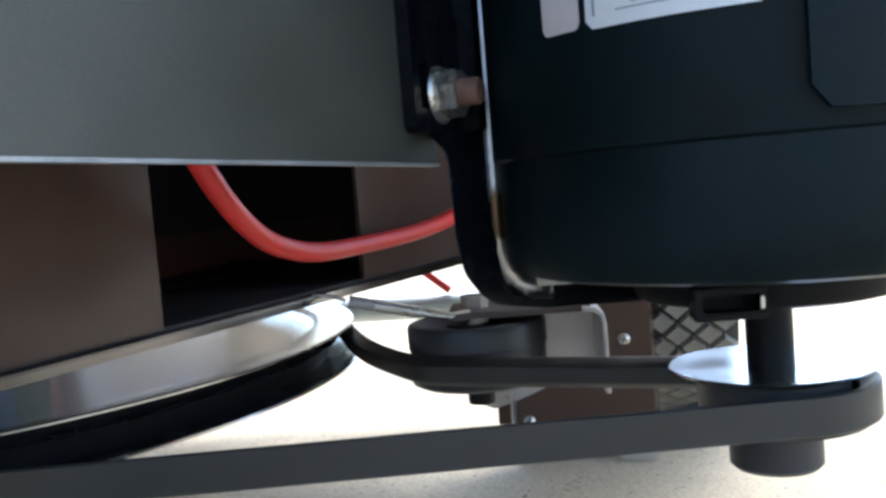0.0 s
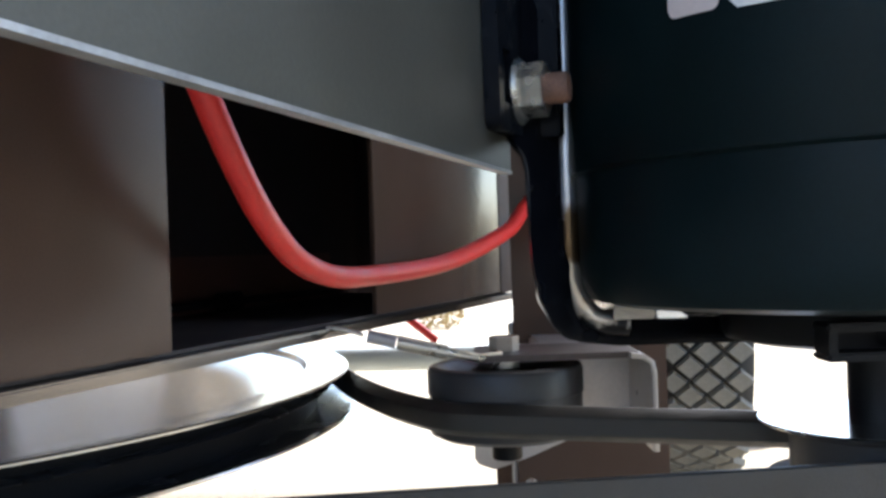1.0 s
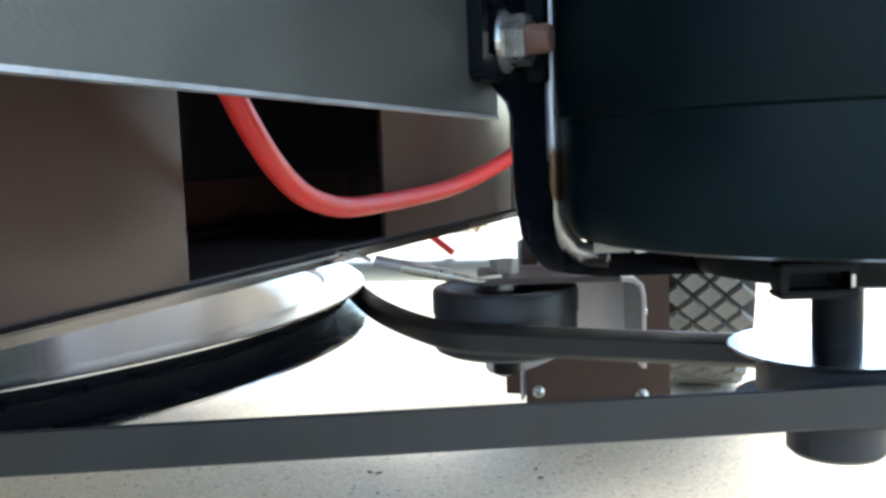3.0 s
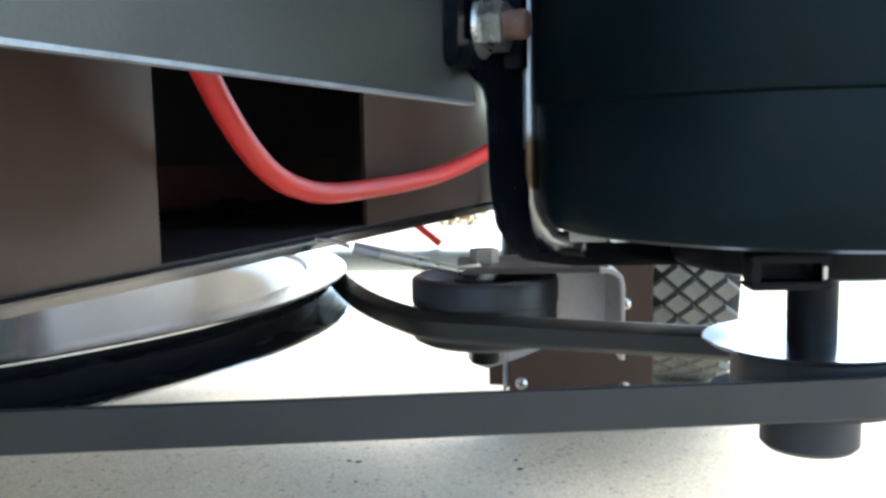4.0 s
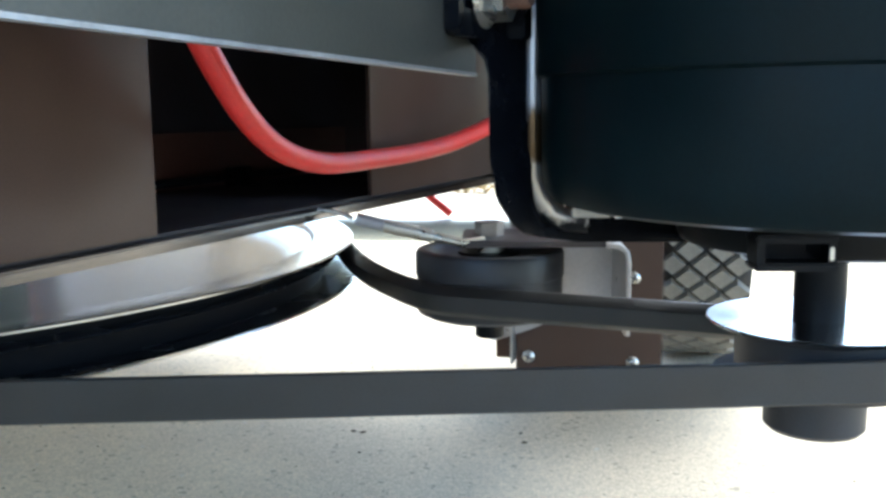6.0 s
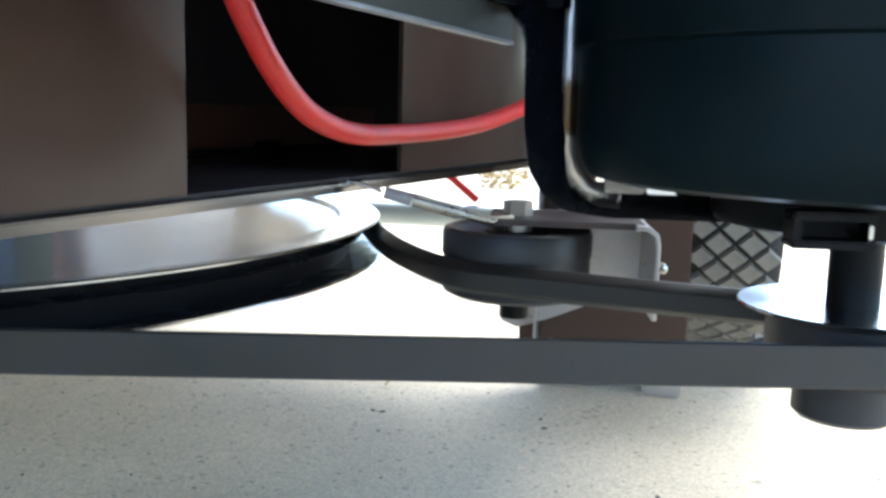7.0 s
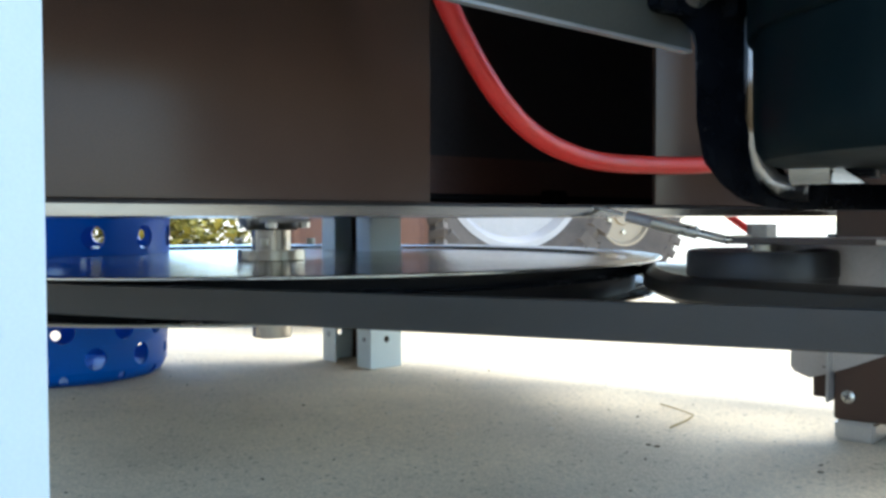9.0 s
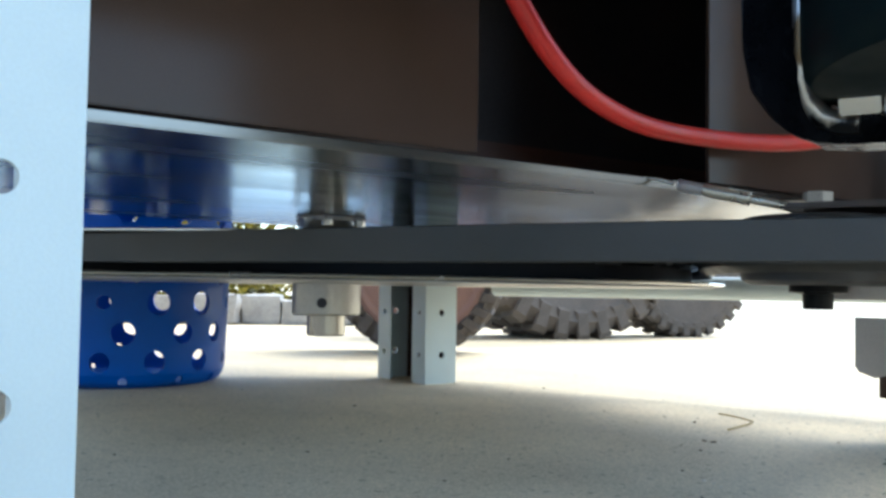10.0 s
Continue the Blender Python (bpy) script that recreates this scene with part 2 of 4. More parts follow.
def strip(bm, path, half, z0, z1, closed=False):
    """A flat band of thickness 2 * half that stands on edge along a plan path."""
    n = len(path)
    rows = []
    for i, p in enumerate(path):
        a, b = Vector(path[(i - 1) % n] if closed else path[max(i - 1, 0)]), Vector(path[(i + 1) % n] if closed else path[min(i + 1, n - 1)])
        d = (b - a).normalized()
        nn = Vector((-d.y, d.x)) * half
        p = Vector(p)
        c = half * 0.35
        nv = nn.normalized() * c
        rows.append([bm.verts.new((*(p + nn - nv * 0), z0 + c)), bm.verts.new((*(p + nn), z1 - c)), bm.verts.new((*(p + nn - nv), z1)), bm.verts.new((*(p - nn + nv), z1)),
                     bm.verts.new((*(p - nn), z1 - c)), bm.verts.new((*(p - nn), z0 + c)), bm.verts.new((*(p - nn + nv), z0)), bm.verts.new((*(p + nn - nv), z0))])
    pairs = list(zip(rows, rows[1:])) + ([(rows[-1], rows[0])] if closed else [])
    for a, b in pairs:
        for k in range(8):
            bm.faces.new((a[k], a[(k + 1) % 8], b[(k + 1) % 8], b[k]))
    if not closed:
        bm.faces.new(rows[0])
        bm.faces.new(rows[-1][::-1])
    return bm


def hexagon(r):
    return [(r * math.cos(math.pi / 3 * k), r * math.sin(math.pi / 3 * k)) for k in range(6)]


def rounded(pts, r, n=5):
    out = []
    m = len(pts)
    for i in range(m):
        p, a, c = Vector(pts[i]), Vector(pts[i - 1]), Vector(pts[(i + 1) % m])
        u, v = (a - p).normalized(), (c - p).normalized()
        s, e = p + u * r, p + v * r
        for k in range(n + 1):
            t = k / n
            out.append(tuple(s * (1 - t) ** 2 + p * 2 * t * (1 - t) + e * t * t))
    return out


# ---- plan ----
D = Vector((0.357, 0.934)).normalized()          # the beam's way


def b(s, w, z):
    return Vector((-0.093 + D.x * s + D.y * w, 0.366 + D.y * s - D.x * w, z))


YAW = math.degrees(math.atan2(D.y, D.x)) - 90
LOCAL = pose(-0.093, 0.366, 0, 0, 0, YAW)        # x: out from the beam, y: along it, z up
BELT0, BELT1 = 0.1207, 0.1377
BIG, BIG_R = (-0.400, 0.611), 0.349
MOT = (0.189, 0.374)
IDL = (0.048, 0.518)
IDL_R = 0.0435
CABLE_R = 0.0056
CEIL_Y, EAST_Y = 2.05, 0.8

# ---- ground, and an unseen building added to shape the light ----
bm = bmesh.new()
prism(bm, [(-60, -60), (60, -60), (60, 60), (-60, 60)], -0.3, 0.0)
tagged(part("ground", bm, CONCRETE), "pale sandy concrete slab with specks and stains", "concrete floor", kind="structure")
# Ceiling and walls are out of view; they block sky and steer reflections.
tagged(part("ceiling", box(bmesh.new(), -4, 2.4, -1.4, CEIL_Y, 2.4, 2.55), CEIL), "unseen pale ceiling added to hold back the sky", "ceiling", kind="structure")
tagged(part("unseen_wall_west", box(bmesh.new(), -4.15, -4, -2.6, CEIL_Y, 0, 2.4), WALL), "unseen painted wall added to shape the light", "wall", kind="structure")
tagged(part("unseen_wall_back", box(bmesh.new(), -4.15, 2.4, -2.75, -2.6, 0, 0.9), WALL), "unseen low painted wall added to cut light from behind", "wall", kind="structure")
tagged(part("unseen_wall_east", box(bmesh.new(), 2.4, 2.55, EAST_Y, CEIL_Y, 0, 2.4), WALL), "unseen painted wall added to shape the light", "wall", kind="structure")


def screw(parent, x, y, z, r=0.0052):
    """A cross-head screw that looks along -y."""
    h = part("screw", lathe(bmesh.new(), [(0, 0.0026), (r * 0.55, 0.0023), (r * 0.9, 0.0012), (r, 0)], 20, pose(x, y, z, 90, 0, 0)), ZINC, parent, "zinc cross-head screw", 40)
    bm = bmesh.new()
    box(bm, -r * 0.6, r * 0.6, -0.0028, -0.0024, -r * 0.13, r * 0.13, m=pose(x, y, z, 0, 25, 0))
    box(bm, -r * 0.13, r * 0.13, -0.0029, -0.0025, -r * 0.6, r * 0.6, m=pose(x, y, z, 0, 25, 0))
    part("cross_slot", bm, INK, h)


# ---- beam, plates and unseen deck of the machine ----
beam = thing("machine_frame", "bronze painted steel beam with a cut-out over a bare aluminium plate", "machine frame", m=LOCAL)
part("web_plate", box(bmesh.new(), -0.003, 0, -0.3, 0.0, 0.181, 0.40, 0.0006), BRONZE, beam)
part("web_plate", box(bmesh.new(), -0.003, 0, 0.0, 0.192, 0.35, 0.40, 0.0006), BRONZE, beam)
part("web_plate", box(bmesh.new(), -0.003, 0, 0.192, 0.438, 0.181, 0.40, 0.0006), BRONZE, beam)
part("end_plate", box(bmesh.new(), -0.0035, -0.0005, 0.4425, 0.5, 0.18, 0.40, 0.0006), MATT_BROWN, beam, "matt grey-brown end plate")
part("base_plate", box(bmesh.new(), -0.5, 0.003, -0.3, 0.478, 0.1735, 0.1785, 0.0008), ALU_PLATE, beam, "brushed aluminium base plate")
# Added walls close the hollow beam and carry its painted shade.
part("shade_wall", box(bmesh.new(), -0.16, -0.157, -0.29, 0.493, 0.1785, 0.40), INTERIOR_SHADE, beam)
part("shade_wall", box(bmesh.new(), -0.157, -0.003, -0.29, -0.287, 0.1785, 0.40), INTERIOR_SHADE, beam)
part("shade_wall", box(bmesh.new(), -0.157, -0.004, 0.49, 0.493, 0.1785, 0.40), INTERIOR_SHADE, beam)
part("inner_panel", box(bmesh.new(), -0.152, -0.149, -0.28, 0.42, 0.1785, 0.219, 0.0006), INNER_BROWN, beam)
rod = part("tie_rod", tube(bmesh.new(), [(-0.13, -0.28, 0.1875), (-0.13, 0.4, 0.1875)], 0.0028, 12), GROOVE_BLACK, beam, "", 60)
for y in (0.104, 0.115):
    part("lock_nut", prism(bmesh.new(), hexagon(0.0078), -0.0035, 0.0035, pose(-0.13, y + 0.125, 0.1875, 90, 0, 0)), GROOVE_BLACK, rod)
# Thin dark sheet over the base plate, in place of shade there.
part("shade_liner", box(bmesh.new(), -0.157, -0.006, -0.285, 0.478, 0.1788, 0.1805), INTERIOR_SHADE, beam)
# Out of view above; its edges are set by the shade wanted below.
part("unseen_deck", box(bmesh.new(), -0.75, 0.1235, -0.3, 0.55, 0.401, 0.43), GREY_STEEL, beam)
# the side plate's lower edge drops a little towards its far corner
YZ = Matrix(((0, 0, 1, 0), (1, 0, 0, 0), (0, 1, 0, 0), (0, 0, 0, 1)))
side = part("side_plate", prism(bmesh.new(), [(-0.3, 0.2545), (0.048, 0.2483), (0.048, 0.43), (-0.3, 0.43)], 0.1245, 0.1275, YZ), GREY_STEEL, beam, "satin grey steel side plate")
part("lower_edge", prism(bmesh.new(), [(-0.3, 0.253), (0.048, 0.2468), (0.048, 0.2481), (-0.3, 0.2543)], 0.124, 0.128, YZ), STEEL_DARK, side, "bare metal lower edge")

# ---- big pulley ----
R = BIG_R
pul = thing("drive_pulley", "large turned aluminium belt pulley on a steel spindle", "pulley", m=pose(*BIG, -0.0015))
part("upper_flange", lathe(bmesh.new(), [(0.018, 0.1365), (R - 0.034, 0.1365), (R - 0.032, 0.1368), (R - 0.029, 0.1408), (R - 0.026, 0.1415), (R - 0.001, 0.1422), (R, 0.1415), (R, 0.1405), (R - 0.004, 0.1395), (R - 0.018, 0.1375), (0.018, 0.1355)], 180), ALU_TURNED, pul, "polished aluminium upper flange", 30)
part("groove", lathe(bmesh.new(), [(R - 0.021, 0.1376), (R - 0.022, 0.13), (R - 0.022, 0.1156), (R - 0.0235, 0.1156), (R - 0.0235, 0.1376)], 160), GROOVE_BLACK, pul, "", 30)
part("middle_ring", lathe(bmesh.new(), [(R - 0.0215, 0.1318), (R - 0.0125, 0.1312), (R - 0.0115, 0.1306), (R - 0.0125, 0.1298), (R - 0.0215, 0.1285)], 180), BLACK_PAINT, pul, "", 30)
lower = part("lower_flange", lathe(bmesh.new(), [(0.018, 0.1155), (R - 0.016, 0.1155), (R - 0.008, 0.1165), (R + 0.002, 0.118), (R + 0.002, 0.1153), (R - 0.03, 0.1146), (0.018, 0.1146)], 180), BLACK_PAINT, pul, "black lower flange with a bright rim", 30)
part("rim", lathe(bmesh.new(), [(R + 0.0021, 0.1181), (R + 0.0044, 0.1174), (R + 0.005, 0.1167), (R + 0.0044, 0.116), (R + 0.0021, 0.1154)], 180), ALU, lower, "bright bare metal rim", 30)
part("underside", lathe(bmesh.new(), [(0.032, 0.1138), (R - 0.004, 0.1141), (R - 0.004, 0.1145), (0.032, 0.1145)], 120), ALU_DULL, lower, "dull bare metal underside", 30)
part("spindle", lathe(bmesh.new(), [(0, 0.066), (0.0165, 0.066), (0.0178, 0.0675), (0.0178, 0.1745), (0, 0.1745)], 40), STEEL, pul, "bare steel spindle", 30)
col = part("hub_collar", lathe(bmesh.new(), [(0.0179, 0.085), (0.03, 0.085), (0.0315, 0.0865), (0.0315, 0.1137), (0.0179, 0.1137)], 48), ALU_DULL, pul, "", 30)
part("set_screw", lathe(bmesh.new(), [(0, 0.0), (0.0042, 0.0), (0.0045, 0.001), (0.0045, 0.004), (0, 0.004)], 16, pose(0.0175, -0.0265, 0.0965, 90, 0, 33)), INK, col, "dark set screw", 40)
part("upper_collar", lathe(bmesh.new(), [(0.0179, 0.1365), (0.03, 0.1365), (0.031, 0.1372), (0.031, 0.146), (0.0179, 0.146)], 48), STEEL, pul, "", 30)

bear = thing("bearing_block", "dull metal flange bearing bolted under the plate", "bearing", m=pose(*BIG, 0, 0, 0, YAW))
part("housing", lathe(bmesh.new(), [(0.0182, 0.163), (0.023, 0.1625), (0.0255, 0.166), (0.0265, 0.173), (0.0182, 0.173)], 40), ALU_DULL, bear, "", 40)
part("flange", box(bmesh.new(), -0.024, 0.034, -0.022, 0.022, 0.1695, 0.173, 0.001), ALU_DULL, bear)
for x in (-0.018, 0.029):
    for y in (-0.024, 0.024):
        part("bolt", prism(bmesh.new(), hexagon(0.0052), 0.1645, 0.1695, pose(x, y * 0.7, 0)), ZINC, bear)
        part("bolt_end", lathe(bmesh.new(), [(0, 0.149), (0.0035, 0.149), (0.0038, 0.15), (0.0038, 0.155), (0, 0.155)], 14, pose(x, y, 0)), ZINC, bear, "", 40)


# ---- motor ----
def curved(bm, a0, a1, z0, z1, r0, r1, corner=0.0, n=24, cz=None):
    """A raised patch on a drum round z; angles in degrees from -y towards -x."""
    inner, outer = [], []
    for i in range(n + 1):
        a = radians(a0 + (a1 - a0) * i / n)
        arc = abs(a1 - a0) * i / n * math.pi / 180 * r1
        edge = min(arc, abs(a1 - a0) * math.pi / 180 * r1 - arc)
        c = corner - math.sqrt(max(corner ** 2 - max(corner - edge, 0) ** 2, 0)) if corner else 0
        row = []
        for r, e in ((r0, 0), (r1, 0)):
            for z in (z0 + c, z1 - c):
                row.append(bm.verts.new((-r * math.sin(a), -r * math.cos(a), z)))
        inner.append(row)
    for p, q in zip(inner, inner[1:]):
        for k, l in ((0, 1), (1, 3), (3, 2), (2, 0)):
            bm.faces.new((p[k], p[l], q[l], q[k]))
    for row in (inner[0], inner[-1]):
        bm.faces.new((row[0], row[1], row[3], row[2]))
    return bm


motor = thing("electric_motor", "black painted electric motor with paper labels and a belt pulley", "motor", m=pose(*MOT, 0))
part("housing", lathe(bmesh.new(), [(0, 0.1935), (0.106, 0.1935), (0.1135, 0.1955), (0.1168, 0.2005), (0.118, 0.209), (0.1185, 0.241), (0.1185, 0.2455), (0.1205, 0.2465), (0.121, 0.248), (0.121, 0.5), (0, 0.5)], 128), MOTOR_BLACK, motor, "", 40)
part("terminal_cover", curved(bmesh.new(), 7, -58, 0.2525, 0.45, 0.1208, 0.1255, 0.008), MOTOR_BLACK, motor, "", 40)
lab = part("rating_label", curved(bmesh.new(), 43, 12, 0.2895, 0.328, 0.1211, 0.1214, 0.003), LABEL, motor, "white paper rating label with grey print")
for a0, a1, z0, z1 in ((41.5, 41, 0.294, 0.301), (37, 13.5, 0.2945, 0.2951), (37, 13.5, 0.3015, 0.3021), (34, 31.5, 0.2965, 0.3), (29.5, 27, 0.2965, 0.3), (24, 17.5, 0.297, 0.2995)):
    part("print_bar", curved(bmesh.new(), a0, a1, z0, z1, 0.1214, 0.12155, 0, 6), INK_GREY, lab)
part("warning_label", curved(bmesh.new(), 53.5, 44.5, 0.2905, 0.328, 0.1211, 0.1214, 0.003), LABEL_PINK, motor, "faded pinkish paper label")
bell = part("end_bell", lathe(bmesh.new(), [(0, 0.176), (0.05, 0.176), (0.058, 0.178), (0.06, 0.181), (0.06, 0.193), (0, 0.193)], 64), BLACK_WORN, motor, "", 40)
bm = bmesh.new()
box(bm, -0.046, -0.017, -0.066, -0.052, 0.1755, 0.1785, 0.0008)
box(bm, -0.046, -0.017, -0.066, -0.052, 0.1855, 0.1885, 0.0008)
box(bm, -0.0455, -0.0425, -0.0655, -0.0525, 0.1785, 0.1855)
box(bm, -0.0205, -0.0175, -0.0655, -0.0525, 0.1785, 0.1855)
part("slot_bracket", bm, BLACK_WORN, bell, "black bracket with a dark slot")
# Black sheet added behind the slot to stand for its shade.
part("slot_shade", box(bmesh.new(), -0.0425, -0.0205, -0.0545, -0.0525, 0.1785, 0.1855), GROOVE_BLACK, bell)
part("slot_rivet", box(bmesh.new(), -0.0203, -0.0187, -0.0664, -0.0655, 0.1795, 0.1845, 0.0004), ZINC, bell)
part("shaft", lathe(bmesh.new(), [(0, 0.1), (0.0107, 0.1), (0.0107, 0.176), (0, 0.176)], 40), BLACK_WORN, motor, "", 40)
part("pulley_flange", lathe(bmesh.new(), [(0.0108, 0.141), (0.036, 0.139), (0.045, 0.1422), (0.0465, 0.1432), (0.046, 0.1439), (0.03, 0.1436), (0.0108, 0.1436)], 96), ALU, motor, "bright bare aluminium pulley flange", 40)
part("pulley_hub", lathe(bmesh.new(), [(0, 0.0955), (0.019, 0.0955), (0.021, 0.0975), (0.021, 0.117), (0.042, 0.118), (0.043, 0.12), (0.034, 0.1235), (0.034, 0.139), (0, 0.139)], 64), PLASTIC_BLACK, motor, "", 40)

# ---- motor mount ----
MX, MY = 0.018, 0.0155
mount = thing("motor_mount", "bent black steel bracket with worn edges, bolted to the plate", "bracket", m=pose(MX, MY, 0))


def bend(r, x0, z0, top, right, n=10):
    pts = [(x0, top), (x0, z0 + r)]
    for k in range(1, n):
        a = math.pi + math.pi / 2 * k / n
        pts.append((x0 + r + r * math.cos(a), z0 + r + r * math.sin(a)))
    return pts + [(x0 + r, z0), (right, z0)]


TURN = Matrix.Rotation(radians(90), 4, 'X')


def slant(bm):
    """The upright of the bracket stands askew: its left edge comes forward, and it is thinner than its blank."""
    for v in bm.verts:
        y = 0.357 + (v.co.y - 0.357) * (0.12 if v.co.x < 0.054 else 0.36)
        v.co.y = y + 0.0135 + min(max((v.co.x - 0.054) * 1.5, -0.034), 0.0)
    return bm


def strap(name, pts, half, y0, y1, material, label=""):
    bm = strip(bmesh.new(), pts, half, -y1, -y0)
    bmesh.ops.transform(bm, matrix=TURN, verts=bm.verts)
    return part(name, bm, material, mount, label, 40)


PROFILE = [(0.019, 0.36), (0.019, 0.2655), (0.0225, 0.2605), (0.0295, 0.2535), (0.031, 0.247), (0.031, 0.215), (0.0335, 0.197), (0.0395, 0.1865), (0.046, 0.18), (0.0545, 0.177), (0.07, 0.1752), (0.2, 0.1748),
           (0.2, 0.185), (0.072, 0.1862), (0.062, 0.1888), (0.0555, 0.1945), (0.053, 0.204), (0.0525, 0.22), (0.0525, 0.36)]
bm = prism(bmesh.new(), PROFILE, -0.425, -0.357)
bmesh.ops.bevel(bm, geom=list(bm.edges), offset=0.0009, segments=2, affect='EDGES')
bmesh.ops.transform(bm, matrix=TURN, verts=bm.verts)
slant(bm)
part("strap", bm, MOUNT_BLACK, mount, "", 35)
EDGE = [(0.0497, 0.358), (0.0497, 0.3), (0.0497, 0.25), (0.0497, 0.218), (0.0502, 0.2045), (0.0525, 0.1945), (0.0585, 0.1873), (0.066, 0.1842), (0.074, 0.1838)]
part("edge_bead", tube(bmesh.new(), [(x - 0.0004, 0.366 + min(x - 0.05, 0.004), z + 0.0006) for x, z in EDGE], 0.0052, 16), WORN_EDGE, mount, "edge worn to bare metal and rust", 60)
strap("inner_strap", bend(0.02, 0.0575, 0.1925, 0.23, 0.1), 0.002, 0.372, 0.42, MOUNT_BLACK)
# Bright aluminium wedges paint the gleam at the bracket's lower bend.
foot = bmesh.new()
prism(foot, [(0.3575, 0.1965), (0.3615, 0.1868), (0.41, 0.1868), (0.41, 0.1965)], 0.066, 0.083, Matrix(((0, 0, 1, 0), (1, 0, 0, 0), (0, 1, 0, 0), (0, 0, 0, 1))))
prism(foot, [(0.0835, 0.1868), (0.097, 0.1868), (0.0845, 0.196)], -0.41, -0.3605, TURN)
bmesh.ops.bevel(foot, geom=list(foot.edges), offset=0.0007, segments=2, affect='EDGES')
part("foot", foot, ALU, mount, "foot given bright metal for the gleam on its gloss black", 35)
# the tab that lies on the side plate, with a square hole, and its bolt
TABM = pose(-MX, -MY, 0) @ LOCAL @ pose(0.128, 0.029, 0.0135)
bm = bmesh.new()
OUT = rounded([(-0.014, 0.2475), (0.036, 0.2475), (0.036, 0.34), (-0.014, 0.34)], 0.005, 3)
INN = [(-0.008, 0.258), (0.002, 0.258), (0.002, 0.278), (-0.008, 0.278)]
rings = [[[bm.verts.new((x, y, z)) for y, z in ring] for ring in (OUT, INN)] for x in (0.0, 0.006)]
for outer, inner in rings:
    for q in range(4):
        a = outer[q * 4:q * 4 + 4]
        bm.faces.new(a + [inner[q]])
        bm.faces.new((a[-1], outer[(q * 4 + 4) % 16], inner[(q + 1) % 4], inner[q]))
for k in (0, 1):
    n = len(rings[0][k])
    for q in range(n):
        bm.faces.new((rings[0][k][q], rings[0][k][(q + 1) % n], rings[1][k][(q + 1) % n], rings[1][k][q]))
bmesh.ops.transform(bm, matrix=TABM, verts=bm.verts)
part("tab", bm, MOUNT_BLACK, mount, "black tab with a square hole")
bm = bmesh.new()
box(bm, 0.003, 0.018, 0.026, 0.036, 0.2482, 0.33, 0.001)
bmesh.ops.transform(bm, matrix=TABM, verts=bm.verts)
part("web", bm, MOUNT_BLACK, mount)
AX = TABM @ pose(0.006, 0.012, 0.2645, 0, 90, 0) @ Matrix.Scale(0.95, 4)
part("washer", lathe(bmesh.new(), [(0.006, 0), (0.0135, 0), (0.0138, 0.0006), (0.0125, 0.002), (0.006, 0.0022)], 40, AX), ZINC, mount, "", 40)
part("nut", prism(bmesh.new(), hexagon(0.0112), 0.0022, 0.0115, AX @ pose(0, 0, 0, 0, 0, 12)), ZINC, mount, "zinc plated hex nut")
part("bolt_end", lathe(bmesh.new(), [(0.0062, 0.011), (0.0064, 0.012), (0.0064, 0.0195), (0.0055, 0.0208), (0, 0.021)], 24, AX), RUST, mount, "rusty brown bolt end", 40)

# ---- idler ----
idl = thing("idler_pulley", "black flat idler pulley on a steel bolt", "pulley", m=pose(*IDL, 0))
DR = IDL_R
part("drum", lathe(bmesh.new(), [(0.01, 0.15), (DR - 0.014, 0.15), (DR - 0.01, 0.152), (DR - 0.004, 0.1535), (DR - 0.0012, 0.1527), (DR, 0.1505), (DR, 0.138), (DR - 0.0008, 0.1375), (DR - 0.0008, 0.122), (DR, 0.1215), (DR - 0.001, 0.1165), (DR - 0.006, 0.114), (0.01, 0.114)], 72), PLASTIC_BLACK, idl, "", 40)
part("bearing_shield", lathe(bmesh.new(), [(0.006, 0.151), (0.018, 0.151), (0.0185, 0.15), (0.006, 0.1495)], 40), BLACK_WORN, idl, "", 40)
part("bolt_head", prism(bmesh.new(), hexagon(0.0085), 0.1595, 0.1685), BOLT_STEEL, idl)
part("spacer", lathe(bmesh.new(), [(0, 0.15), (0.0085, 0.15), (0.0085, 0.156), (0, 0.156)], 24), ZINC, idl, "", 40)
part("lower_hub", lathe(bmesh.new(), [(0, 0.1), (0.008, 0.1), (0.0085, 0.101), (0.0085, 0.109), (0.016, 0.11), (0.016, 0.114), (0, 0.114)], 32), BLACK_WORN, idl, "", 40)

arm = thing("tensioner_bracket", "plain grey metal bracket that carries the idler", "bracket")

bm = prism(bmesh.new(), rounded([(0.034, 0.1605), (0.034, 0.106), (0.1255, 0.106), (0.1255, 0.1605)], 0.008), -0.55, -0.547)
bmesh.ops.transform(bm, matrix=TURN, verts=bm.verts)
part("back_plate", bm, ARM_GREY, arm, "", 40)
# Top plate takes the colour of the beam reflected in it.
part("top_plate", box(bmesh.new(), 0.032, 0.1185, 0.49, 0.5465, 0.157, 0.1605, 0.001), ARM_REFLECTED, arm)
bm = strip(bmesh.new(), [(0.1125, 0.1589), (0.119, 0.1583), (0.1235, 0.155), (0.1245, 0.1495), (0.1245, 0.108)], 0.0014, -0.5465, -0.485)
bmesh.ops.transform(bm, matrix=TURN, verts=bm.verts)
part("side_flange", bm, ARM_GREY, arm, "", 40)
part("tail", box(bmesh.new(), 0.08, 0.115, 0.5505, 0.715, 0.12, 0.15, 0.002), ARM_GREY, arm)

# ---- tension spring ----
spr = thing("tension_spring", "dull grey steel tension spring hooked between plate and idler arm", "spring")
A, Bv = Vector((-0.026, 0.49, 0.1735)), Vector((0.016, 0.491, 0.1635))
ax = (Bv - A).normalized()
s1 = ax.orthogonal().normalized()
s2 = ax.cross(s1)
